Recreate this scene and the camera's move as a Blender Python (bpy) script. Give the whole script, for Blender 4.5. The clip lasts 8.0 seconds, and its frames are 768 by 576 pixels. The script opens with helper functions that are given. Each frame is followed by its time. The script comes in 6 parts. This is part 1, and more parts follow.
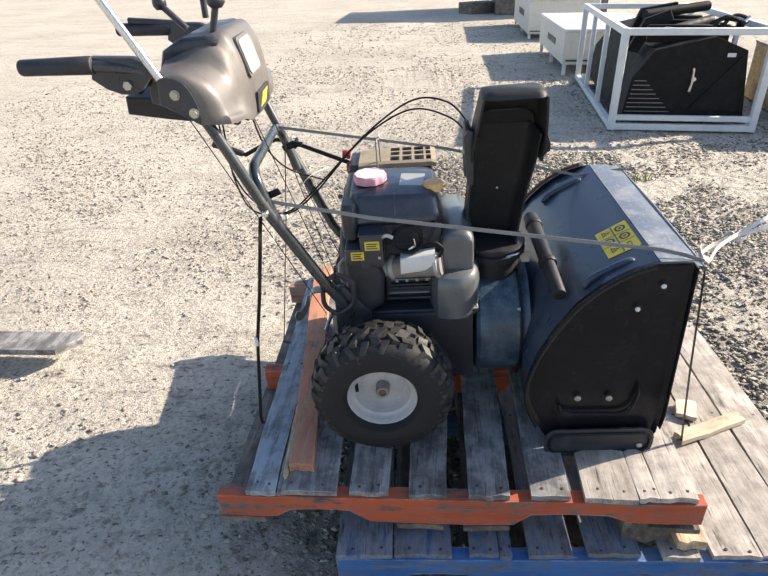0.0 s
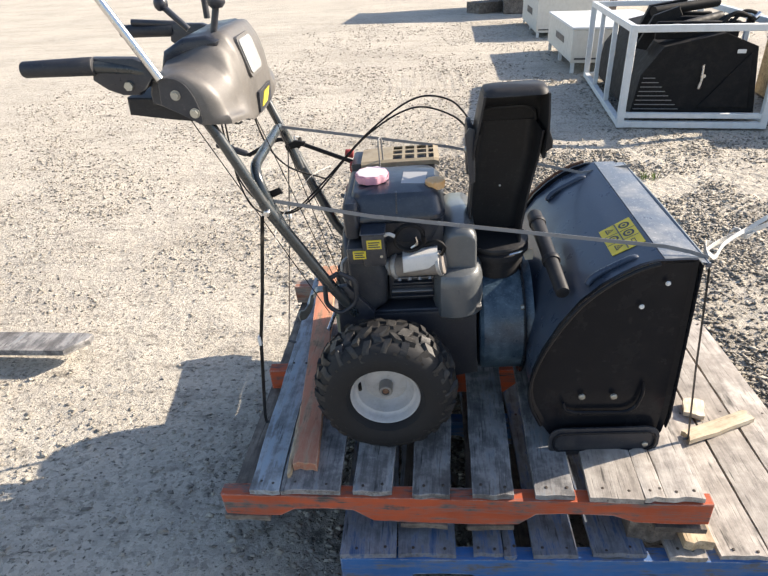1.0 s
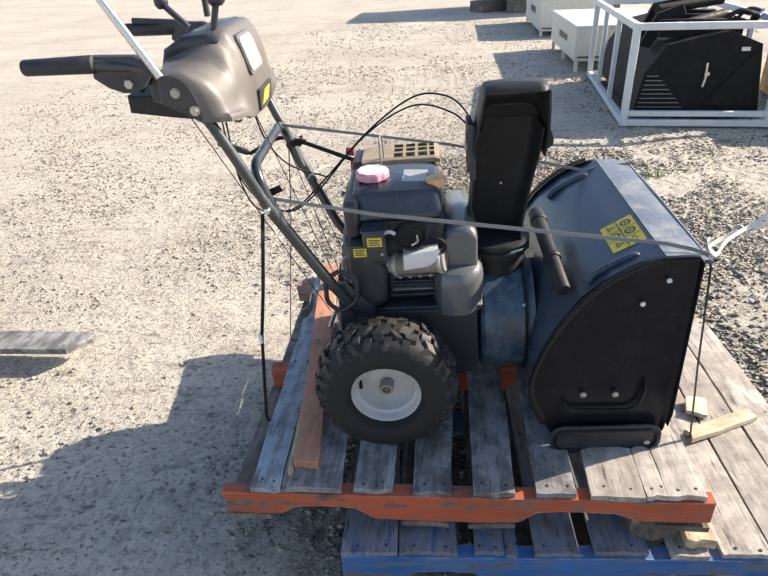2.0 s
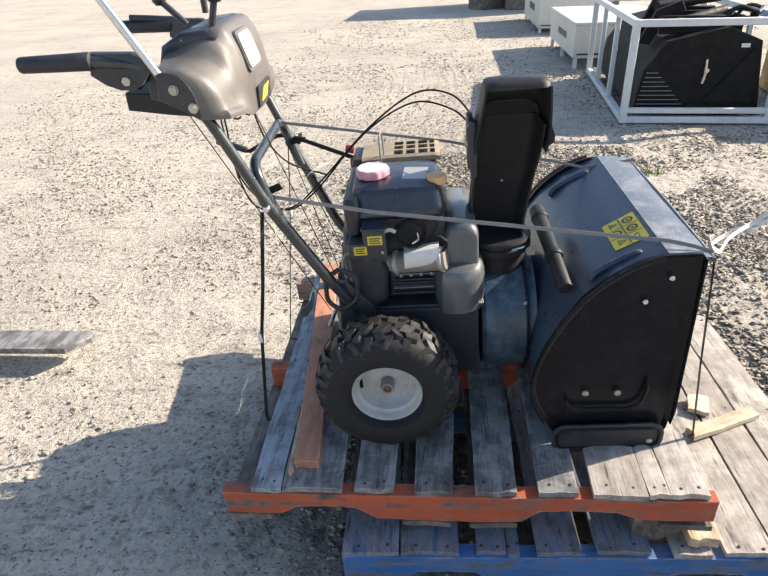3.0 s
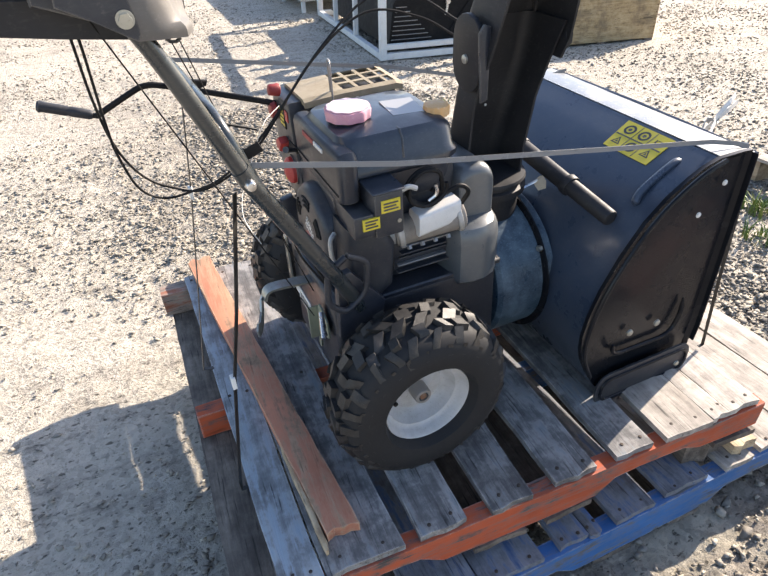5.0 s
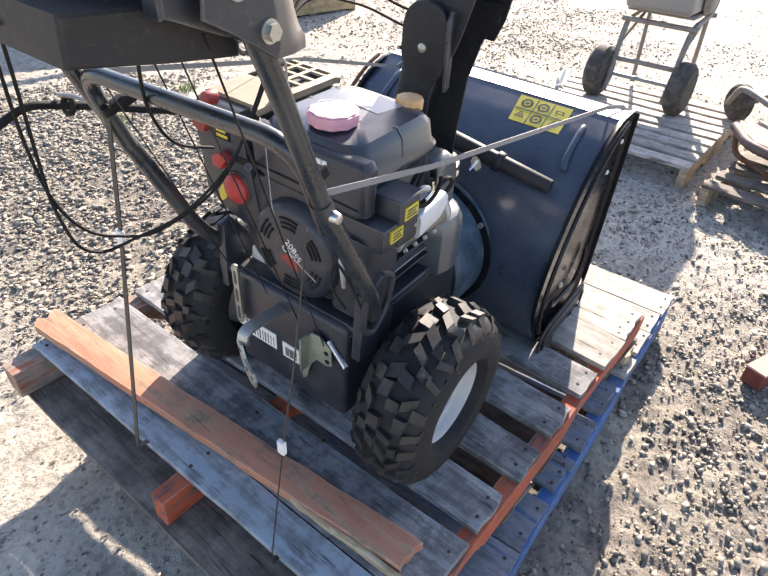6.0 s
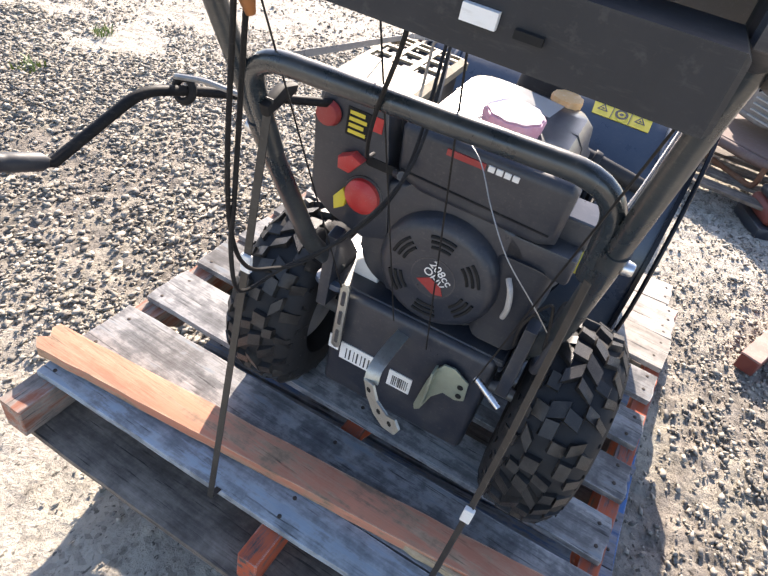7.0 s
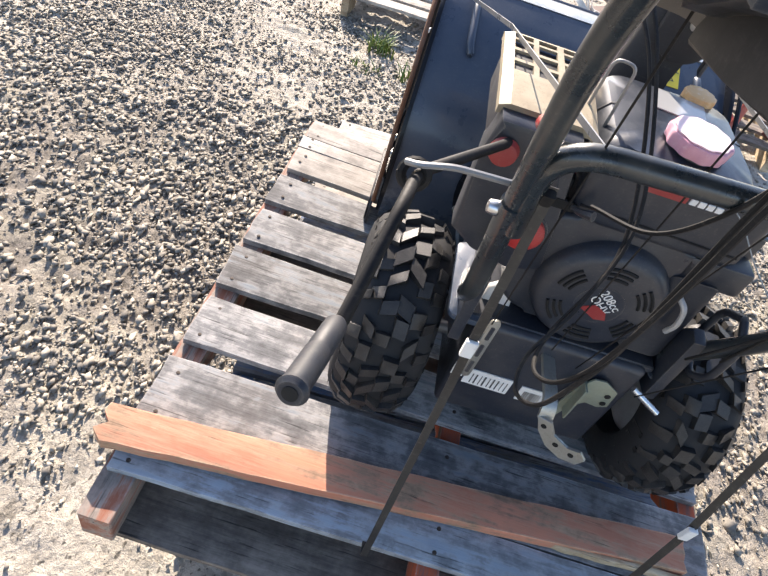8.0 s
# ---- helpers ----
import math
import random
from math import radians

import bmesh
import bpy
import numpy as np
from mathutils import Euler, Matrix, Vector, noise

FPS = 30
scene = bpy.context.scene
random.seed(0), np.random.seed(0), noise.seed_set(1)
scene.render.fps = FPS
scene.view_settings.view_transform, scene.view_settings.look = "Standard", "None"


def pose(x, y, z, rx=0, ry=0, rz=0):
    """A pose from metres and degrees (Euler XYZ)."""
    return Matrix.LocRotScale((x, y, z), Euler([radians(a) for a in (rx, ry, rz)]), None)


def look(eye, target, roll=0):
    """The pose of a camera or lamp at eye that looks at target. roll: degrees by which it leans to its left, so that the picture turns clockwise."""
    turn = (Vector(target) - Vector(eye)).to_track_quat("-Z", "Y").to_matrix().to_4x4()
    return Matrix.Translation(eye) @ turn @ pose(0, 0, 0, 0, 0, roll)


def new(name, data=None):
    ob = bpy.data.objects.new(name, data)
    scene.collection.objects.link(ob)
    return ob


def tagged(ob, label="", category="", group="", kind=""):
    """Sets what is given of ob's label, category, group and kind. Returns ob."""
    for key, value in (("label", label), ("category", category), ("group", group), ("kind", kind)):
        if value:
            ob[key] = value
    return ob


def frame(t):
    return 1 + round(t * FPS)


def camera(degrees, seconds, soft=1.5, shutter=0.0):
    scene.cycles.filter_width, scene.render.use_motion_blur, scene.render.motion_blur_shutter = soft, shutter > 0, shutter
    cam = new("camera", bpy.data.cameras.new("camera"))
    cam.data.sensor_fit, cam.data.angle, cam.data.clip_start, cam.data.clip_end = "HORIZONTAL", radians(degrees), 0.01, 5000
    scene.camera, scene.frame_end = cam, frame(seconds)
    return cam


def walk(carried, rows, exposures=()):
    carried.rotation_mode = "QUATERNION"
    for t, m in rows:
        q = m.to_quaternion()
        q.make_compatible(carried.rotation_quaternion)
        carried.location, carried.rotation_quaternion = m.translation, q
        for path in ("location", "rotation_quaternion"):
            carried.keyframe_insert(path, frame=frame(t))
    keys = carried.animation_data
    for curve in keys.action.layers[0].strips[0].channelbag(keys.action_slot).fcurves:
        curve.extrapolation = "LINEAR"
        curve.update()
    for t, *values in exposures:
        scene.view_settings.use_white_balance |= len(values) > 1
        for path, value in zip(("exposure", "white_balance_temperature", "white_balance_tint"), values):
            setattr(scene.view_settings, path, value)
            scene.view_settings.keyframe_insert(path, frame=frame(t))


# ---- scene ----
cam = camera(64.6, 8.0)
EXPOSURES = [(0.0, 1.235, 6600, 13), (3.5, 1.235, 6600, 13), (4.5, 1.39, 6560, 14), (5.2, 1.58, 6600, 15), (6.5, 1.77, 6540, 17), (7.2, 1.77, 6520, 17), (8.0, 1.57, 6540, 16)]
PATH = [
    (0, (0.157, 0.036, 1.494), (0.127, 1.779, 0.513), -1.3),
    (0.5, (0.167, 0.038, 1.491), (0.119, 1.781, 0.512), -1.7),
    (1, (0.176, 0.036, 1.488), (0.113, 1.779, 0.51), -2.1),
    (1.5, (0.185, 0.035, 1.486), (0.111, 1.778, 0.509), -2.3),
    (3, (0.18, 0.045, 1.479), (0.107, 1.785, 0.494), -2.5),
    (3.5, (0.148, 0.074, 1.477), (0.15, 1.816, 0.494), -1.3),
    (4, (-0.04, 0.163, 1.441), (0.12, 1.823, 0.337), -0.0),
    (4.5, (-0.215, 0.298, 1.365), (0.174, 1.877, 0.2), -2.9),
    (5, (-0.32, 0.529, 1.32), (0.404, 2.027, 0.209), -1.2),
    (5.2, (-0.367, 0.622, 1.304), (0.523, 2.011, 0.173), -2.0),
    (6.3, (-0.718, 1.052, 1.327), (0.73, 1.78, 0.155), 6.1),
    (6.5, (-0.73, 1.134, 1.305), (0.732, 1.785, 0.105), 7.1),
    (7, (-0.703, 1.405, 1.275), (0.798, 1.889, 0.046), 12.4),
    (7.5, (-0.681, 1.661, 1.268), (0.825, 1.949, -0.016), 14.3),
    (8, (-0.641, 1.922, 1.293), (0.803, 1.807, -0.085), 17.9),
]
walk(cam, [(t, look(eye, target, roll)) for t, eye, target, roll in PATH], EXPOSURES)

# ---- world and sun ----
SUN_AZ, SUN_EL = 16.0, 30.0          # degrees: from the x axis towards y, and above the ground
world = bpy.data.worlds.new("world")
scene.world = world
world.use_nodes = True
wn = world.node_tree
sky = wn.nodes.new("ShaderNodeTexSky")
sky.sky_type, sky.sun_disc = "NISHITA", False
sky.sun_elevation, sky.sun_rotation = radians(SUN_EL), radians(90 - SUN_AZ)
wn.nodes["Background"].inputs[1].default_value = 0.107
wn.links.new(sky.outputs[0], wn.nodes["Background"].inputs[0])
sun = new("sun", bpy.data.lights.new("sun", "SUN"))
sun.data.energy, sun.data.angle, sun.data.color = 4.6, radians(0.53), (1.0, 0.90, 0.745)
_a, _e = radians(SUN_AZ), radians(SUN_EL)
sun.matrix_world = look((math.cos(_a) * math.cos(_e) * 30, math.sin(_a) * math.cos(_e) * 30, math.sin(_e) * 30), (0, 0, 0))


# ---- materials ----
def tree(name):
    m = bpy.data.materials.new(name)
    m.use_nodes = True
    nt = m.node_tree
    return m, nt, nt.nodes["Principled BSDF"]


def node(nt, kind, **inputs):
    n = nt.nodes.new(kind)
    for k, v in inputs.items():
        n.inputs[k.replace("_", " ")].default_value = v
    return n


def coords(nt, scale, source="Object"):
    tc = nt.nodes.new("ShaderNodeTexCoord")
    mp = nt.nodes.new("ShaderNodeMapping")
    mp.inputs["Scale"].default_value = scale
    nt.links.new(tc.outputs[source], mp.inputs["Vector"])
    return mp.outputs["Vector"]


def noise_tex(nt, vec, scale, detail=6.0, rough=0.6):
    n = node(nt, "ShaderNodeTexNoise", Scale=scale, Detail=detail, Roughness=rough)
    nt.links.new(vec, n.inputs["Vector"])
    return n.outputs["Fac"]


def ramp(nt, fac, *stops):
    r = nt.nodes.new("ShaderNodeValToRGB")
    el = r.color_ramp.elements
    while len(el) < len(stops):
        el.new(0.5)
    for e, (p, c) in zip(el, stops):
        e.position, e.color = p, (*c, 1) if len(c) == 3 else c
    nt.links.new(fac, r.inputs["Fac"])
    return r.outputs["Color"]


def mix(nt, fac, a, b, blend="MIX"):
    n = nt.nodes.new("ShaderNodeMix")
    n.data_type, n.blend_type = "RGBA", blend
    for sock, v in ((n.inputs[0], fac), (n.inputs[6], a), (n.inputs[7], b)):
        if isinstance(v, (int, float)):
            sock.default_value = v
        elif isinstance(v, tuple):
            sock.default_value = (*v, 1)
        else:
            nt.links.new(v, sock)
    return n.outputs[2]


def bump(nt, bsdf, height, strength=0.3, dist=0.002):
    b = node(nt, "ShaderNodeBump", Strength=strength, Distance=dist)
    nt.links.new(height, b.inputs["Height"])
    nt.links.new(b.outputs[0], bsdf.inputs["Normal"])


def grey(v):
    return (v, v, v)


def worn(name, base, rough=0.4, metal=0.0, dust=0.25, dust_col=(0.30, 0.27, 0.22), scale=14.0, coat=0.0, relief=0.15, spec=0.5, edge=0.0, coat_rough=0.12, spread=0.25):
    """Paint, plastic or metal with blotchy dust, fine scratches and uneven gloss."""
    m, nt, b = tree(name)
    v = coords(nt, (1, 1, 1))
    big = noise_tex(nt, v, scale, 7, 0.65)
    fine = noise_tex(nt, v, scale * 11, 4, 0.7)
    d = ramp(nt, big, (0.44, grey(0)), (0.66, grey(dust * 0.8)), (0.80, grey(dust * 1.5)))
    speck = ramp(nt, fine, (0.58, grey(0)), (0.68, grey(min(dust * 0.9, 0.9))))
    smear = ramp(nt, noise_tex(nt, coords(nt, (9, 9, 55)), scale * 0.5, 5, 0.7), (0.56, grey(0)), (0.72, grey(dust * 0.9)))
    both = mix(nt, 1.0, mix(nt, 1.0, d, speck, "ADD"), smear, "ADD")
    if edge:
        bev = node(nt, "ShaderNodeBevel", Radius=0.0035)
        bev.samples = 3
        geo = nt.nodes.new("ShaderNodeNewGeometry")
        dot = nt.nodes.new("ShaderNodeVectorMath")
        dot.operation = "DOT_PRODUCT"
        nt.links.new(bev.outputs[0], dot.inputs[0])
        nt.links.new(geo.outputs["Normal"], dot.inputs[1])
        rub = ramp(nt, dot.outputs["Value"], (0.80, grey(edge)), (0.985, grey(0)))
        rub = mix(nt, 1.0, rub, ramp(nt, big, (0.38, grey(0.15)), (0.60, grey(1.0))), "MULTIPLY")
        both = mix(nt, 1.0, both, rub, "ADD")
    c = mix(nt, both, base, dust_col)
    nt.links.new(c, b.inputs["Base Color"])
    r = ramp(nt, big, (0.3, grey(max(rough - 0.08, 0.03))), (0.75, grey(min(rough + spread, 1))))
    nt.links.new(r, b.inputs["Roughness"])
    b.inputs["Metallic"].default_value = metal
    b.inputs["Specular IOR Level"].default_value = spec
    b.inputs["Coat Weight"].default_value = coat
    b.inputs["Coat Roughness"].default_value = coat_rough
    bump(nt, b, fine, relief, 0.0008)
    return m


def timber(name, dark, light, axis=1, paint=None, amount=0.5, stain=(0.06, 0.05, 0.045), chips=0.0):
    """Weathered sawn wood with grain along the axis, stains, and flaking paint where given."""
    m, nt, b = tree(name)
    s = [44.0, 44.0, 44.0]
    s[axis] = 5.0
    info = nt.nodes.new("ShaderNodeObjectInfo")
    tc = nt.nodes.new("ShaderNodeTexCoord")
    off = node(nt, "ShaderNodeVectorMath")
    off.operation = "ADD"
    comb = nt.nodes.new("ShaderNodeCombineXYZ")
    mul = nt.nodes.new("ShaderNodeMath")
    mul.operation, mul.inputs[1].default_value = "MULTIPLY", 37.0
    nt.links.new(info.outputs["Random"], mul.inputs[0])
    for i in range(3):
        nt.links.new(mul.outputs[0], comb.inputs[i])
    nt.links.new(tc.outputs["Object"], off.inputs[0])
    nt.links.new(comb.outputs[0], off.inputs[1])
    mp = nt.nodes.new("ShaderNodeMapping")
    mp.inputs["Scale"].default_value = s
    nt.links.new(off.outputs[0], mp.inputs["Vector"])
    grain = noise_tex(nt, mp.outputs[0], 1.0, 9, 0.72)
    coarse = noise_tex(nt, off.outputs[0], 5.0, 6, 0.6)
    blot = noise_tex(nt, off.outputs[0], 16.0, 7, 0.7)
    body = mix(nt, 0.5, grain, blot)
    c = ramp(nt, body, (0.36, tuple(x * 0.5 for x in dark)), (0.47, dark), (0.62, light))
    fibre = nt.nodes.new("ShaderNodeMapping")
    fibre.inputs["Scale"].default_value = [x * (5.0 if i != axis else 2.0) for i, x in enumerate(s)]
    nt.links.new(off.outputs[0], fibre.inputs["Vector"])
    crack = noise_tex(nt, fibre.outputs[0], 1.0, 3, 0.5)
    c = mix(nt, 1.0, c, ramp(nt, crack, (0.30, grey(0.30)), (0.39, grey(1.0))), "MULTIPLY")
    tone = ramp(nt, info.outputs["Random"], (0.0, grey(0.72)), (1.0, grey(1.2)))
    c = mix(nt, 1.0, c, tone, "MULTIPLY")
    c = mix(nt, ramp(nt, coarse, (0.50, grey(0)), (0.72, grey(0.75))), c, stain)
    if paint:
        lo = 0.62 - 0.24 * amount
        f = mix(nt, 0.68, blot, grain)
        mask = ramp(nt, f, (lo - 0.02, grey(0)), (lo + 0.04, grey(0.75)), (lo + 0.10, grey(1)))
        pc = ramp(nt, coarse, (0.3, tuple(x * 0.6 for x in paint)), (0.7, paint))
        c = mix(nt, mask, c, pc)
    knot = nt.nodes.new("ShaderNodeMapping")
    knot.inputs["Scale"].default_value = [4.0 if i == axis else 15.0 for i in range(3)]
    nt.links.new(off.outputs[0], knot.inputs["Vector"])
    c = mix(nt, 0.9, c, ramp(nt, noise_tex(nt, knot.outputs[0], 1.0, 4, 0.55), (0.27, grey(0.26)), (0.335, grey(1.0))), "MULTIPLY")
    if chips:
        bev = node(nt, "ShaderNodeBevel", Radius=0.005)
        bev.samples = 3
        geo = nt.nodes.new("ShaderNodeNewGeometry")
        dot = nt.nodes.new("ShaderNodeVectorMath")
        dot.operation = "DOT_PRODUCT"
        nt.links.new(bev.outputs[0], dot.inputs[0])
        nt.links.new(geo.outputs["Normal"], dot.inputs[1])
        rub = ramp(nt, dot.outputs["Value"], (0.82, grey(chips)), (0.985, grey(0)))
        rub = mix(nt, 1.0, rub, ramp(nt, blot, (0.42, grey(0.0)), (0.56, grey(1.0))), "MULTIPLY")
        c = mix(nt, rub, c, tuple(min(0.72, x * 1.2) for x in light))
    nt.links.new(c, b.inputs["Base Color"])
    b.inputs["Roughness"].default_value = 0.82
    bump(nt, b, mix(nt, 0.5, mix(nt, 0.4, grain, blot), crack), 0.6, 0.0022)
    return m


def ground_material():
    m, nt, b = tree("gravel_ground")
    v = coords(nt, (1, 1, 1))
    broad = noise_tex(nt, v, 0.55, 5, 0.55)
    mid = noise_tex(nt, v, 7.0, 6, 0.65)
    fine = noise_tex(nt, v, 60.0, 5, 0.75)
    vo = node(nt, "ShaderNodeTexVoronoi", Scale=75.0)
    nt.links.new(v, vo.inputs["Vector"])
    clod = noise_tex(nt, v, 24.0, 6, 0.7)
    tracks = noise_tex(nt, coords(nt, (0.35, 1.6, 1)), 1.3, 7, 0.6)
    c = ramp(nt, broad, (0.32, (0.395, 0.362, 0.310)), (0.5, (0.475, 0.434, 0.368)), (0.68, (0.53, 0.485, 0.408)))
    c = mix(nt, ramp(nt, tracks, (0.46, grey(0.0)), (0.72, grey(0.6))), c, (0.335, 0.30, 0.25))
    c = mix(nt, ramp(nt, mid, (0.35, grey(0.0)), (0.75, grey(0.5))), c, (0.52, 0.47, 0.385))
    sep = nt.nodes.new("ShaderNodeSeparateXYZ")
    nt.links.new(coords(nt, (1, 1, 1)), sep.inputs[0])
    fx = nt.nodes.new("ShaderNodeMath")
    fx.operation = "ADD"
    wob = nt.nodes.new("ShaderNodeMath")
    wob.operation, wob.inputs[1].default_value = "MULTIPLY", 1.6
    nt.links.new(noise_tex(nt, v, 0.9, 5, 0.6), wob.inputs[0])
    nt.links.new(sep.outputs[0], fx.inputs[0])
    nt.links.new(wob.outputs[0], fx.inputs[1])
    east = node(nt, "ShaderNodeMapRange", From_Min=0.25, From_Max=1.2)
    nt.links.new(fx.outputs[0], east.inputs[0])
    north = node(nt, "ShaderNodeMapRange", From_Min=6.5, From_Max=3.6)
    nt.links.new(sep.outputs[1], north.inputs[0])
    near_edge = node(nt, "ShaderNodeMapRange", From_Min=1.0, From_Max=1.9, To_Min=1.0, To_Max=0.75)
    nt.links.new(sep.outputs[0], near_edge.inputs[0])
    south = nt.nodes.new("ShaderNodeMath")
    south.operation = "MULTIPLY"
    nt.links.new(north.outputs[0], south.inputs[0])
    nt.links.new(near_edge.outputs[0], south.inputs[1])
    stony = nt.nodes.new("ShaderNodeMath")
    stony.operation = "MULTIPLY"
    far_east = node(nt, "ShaderNodeMapRange", From_Min=2.7, From_Max=2.0)
    nt.links.new(fx.outputs[0], far_east.inputs[0])
    band = nt.nodes.new("ShaderNodeMath")
    band.operation = "MULTIPLY"
    nt.links.new(east.outputs[0], band.inputs[0])
    nt.links.new(far_east.outputs[0], band.inputs[1])
    nt.links.new(band.outputs[0], stony.inputs[0])
    nt.links.new(south.outputs[0], stony.inputs[1])
    gravel = ramp(nt, mid, (0.36, (0.165, 0.147, 0.124)), (0.52, (0.255, 0.226, 0.190)), (0.67, (0.365, 0.324, 0.267)))
    bare = ramp(nt, noise_tex(nt, coords(nt, (1, 1.5, 1)), 2.1, 5, 0.6), (0.50, grey(0.0)), (0.62, grey(0.8)))
    gravel = mix(nt, bare, gravel, (0.35, 0.320, 0.255))
    c = mix(nt, stony.outputs[0], c, gravel)
    clump = ramp(nt, noise_tex(nt, coords(nt, (0.7, 1.3, 1)), 5.5, 8, 0.72), (0.335, grey(0.42)), (0.41, grey(1.0)))
    c = mix(nt, 0.85, c, clump, "MULTIPLY")
    spot = ramp(nt, noise_tex(nt, coords(nt, (1, 1.5, 1)), 46.0, 2, 0.5), (0.31, grey(0.30)), (0.37, grey(1.0)))
    c = mix(nt, 0.95, c, spot, "MULTIPLY")
    streak = noise_tex(nt, coords(nt, (0.8, 3.4, 1)), 4.0, 8, 0.75)
    c = mix(nt, 0.95, c, ramp(nt, streak, (0.30, grey(0.55)), (0.46, grey(1.0)), (0.7, grey(1.12))), "MULTIPLY")
    cell = ramp(nt, vo.outputs["Color"], (0.10, grey(0.60)), (0.35, grey(0.95)), (0.95, grey(1.2)))
    c = mix(nt, 0.75, c, cell, "MULTIPLY")
    dark = ramp(nt, fine, (0.33, grey(0.45)), (0.43, grey(1.0)))
    c = mix(nt, 0.8, c, dark, "MULTIPLY")
    nt.links.new(c, b.inputs["Base Color"])
    b.inputs["Roughness"].default_value = 0.95
    b.inputs["Specular IOR Level"].default_value = 0.12
    h = mix(nt, 0.4, clod, fine)
    bump(nt, b, h, 1.0, 0.022)
    return m


def stone_material(name, k=1.0):
    m, nt, b = tree(name)
    geo = nt.nodes.new("ShaderNodeNewGeometry")
    v = coords(nt, (1, 1, 1))
    n = noise_tex(nt, v, 130.0, 4, 0.7)
    c = ramp(nt, geo.outputs["Random Per Island"], (0.0, (0.145, 0.136, 0.126)), (0.2, (0.21, 0.196, 0.176)), (0.5, (0.285, 0.263, 0.230)), (0.78, (0.34, 0.311, 0.266)), (1.0, (0.43, 0.394, 0.340)))
    c = mix(nt, 0.5, c, ramp(nt, n, (0.3, grey(0.55)), (0.7, grey(1.2))), "MULTIPLY")
    c = mix(nt, 1.0, c, (k, k * 0.985, k * 0.95), "MULTIPLY")
    nt.links.new(c, b.inputs["Base Color"])
    b.inputs["Roughness"].default_value = 0.9
    b.inputs["Specular IOR Level"].default_value = 0.2
    bump(nt, b, n, 0.4, 0.002)
    return m


GROUND = ground_material()
STONES = stone_material("sandy_pebbles", 1.22)
DARK_STONES = stone_material("crushed_gravel", 1.0)
OLDWOOD = timber("weathered_wood", (0.150, 0.148, 0.148), (0.48, 0.455, 0.425), 1, (0.19, 0.222, 0.248), 0.30, stain=(0.080, 0.069, 0.063), chips=0.6)
OLDWOOD_BLUE = timber("weathered_wood_blue_tint", (0.25, 0.27, 0.285), (0.52, 0.54, 0.55), 1, (0.34, 0.41, 0.48), 0.40, chips=0.6)
BLUE_WOOD = timber("blue_painted_wood_deck", (0.15, 0.16, 0.18), (0.33, 0.34, 0.36), 1, (0.06, 0.12, 0.25), 0.42)
BLUE_BEAM = timber("blue_painted_beam", (0.20, 0.20, 0.20), (0.40, 0.40, 0.40), 0, (0.038, 0.155, 0.41), 0.72, chips=0.8)
ORANGE_BEAM = timber("orange_painted_beam", (0.16, 0.14, 0.13), (0.34, 0.31, 0.28), 0, (0.52, 0.100, 0.034), 0.76, chips=0.8)
FADED_BEAM = timber("faded_orange_beam", (0.22, 0.18, 0.15), (0.42, 0.36, 0.30), 0, (0.34, 0.12, 0.065), 0.55)
ORANGE_BOARD = timber("orange_faded_board", (0.36, 0.225, 0.14), (0.66, 0.49, 0.33), 1, (0.60, 0.235, 0.137), 0.66, stain=(0.22, 0.115, 0.075), chips=0.6)
RAW_WOOD = timber("bare_pale_wood", (0.42, 0.31, 0.19), (0.66, 0.54, 0.37))
FRESH_WOOD = timber("fresh_split_wood", (0.58, 0.48, 0.33), (0.78, 0.69, 0.53), stain=(0.5, 0.4, 0.28))
# darker brown wood for bottom boards, blocks and other rough timber
DARK_WOOD = timber("dark_brown_wood", (0.115, 0.094, 0.076), (0.245, 0.205, 0.166))
PALE_WOOD = timber("dry_pale_boards", (0.335, 0.300, 0.262), (0.57, 0.52, 0.455), stain=(0.22, 0.19, 0.16), chips=0.4)
CRATE_WOOD = timber("tan_plywood", (0.40, 0.29, 0.15), (0.58, 0.45, 0.26), 0)
HOUSING = worn("slate_housing_paint", (0.038, 0.054, 0.083), 0.28, 0.0, 0.12, (0.20, 0.21, 0.215), coat=0.35, edge=0.5)
HOUSING_TOP = worn("pale_slate_paint", (0.10, 0.115, 0.135), 0.34, 0.1, 0.55, (0.42, 0.41, 0.38), coat=0.4)
PLATE = worn("black_housing_paint", (0.0095, 0.0105, 0.0135), 0.24, 0.0, 0.05, (0.10, 0.095, 0.09), spec=0.14, coat=0.08, relief=0.01, coat_rough=0.045, spread=0.10)
BLACK = worn("black_plastic", (0.019, 0.023, 0.033), 0.33, 0.0, 0.09, edge=0.55)
BLACK_MATT = worn("matt_black_plastic", (0.018, 0.021, 0.029), 0.45, 0.0, 0.08, spec=0.4, edge=0.5)
CHUTE = worn("black_chute_plastic", (0.018, 0.0185, 0.021), 0.48, 0.0, 0.13, (0.15, 0.138, 0.125), 9, spec=0.3, edge=0.12)
DARKGREY = worn("dark_grey_plastic", (0.088, 0.096, 0.101), 0.30, 0.0, 0.10, (0.36, 0.35, 0.33), coat=0.5, edge=0.5)
TANK = worn("navy_black_tank", (0.016, 0.022, 0.034), 0.30, 0.0, 0.10, (0.22, 0.23, 0.25), coat=0.45, edge=0.35, coat_rough=0.22)
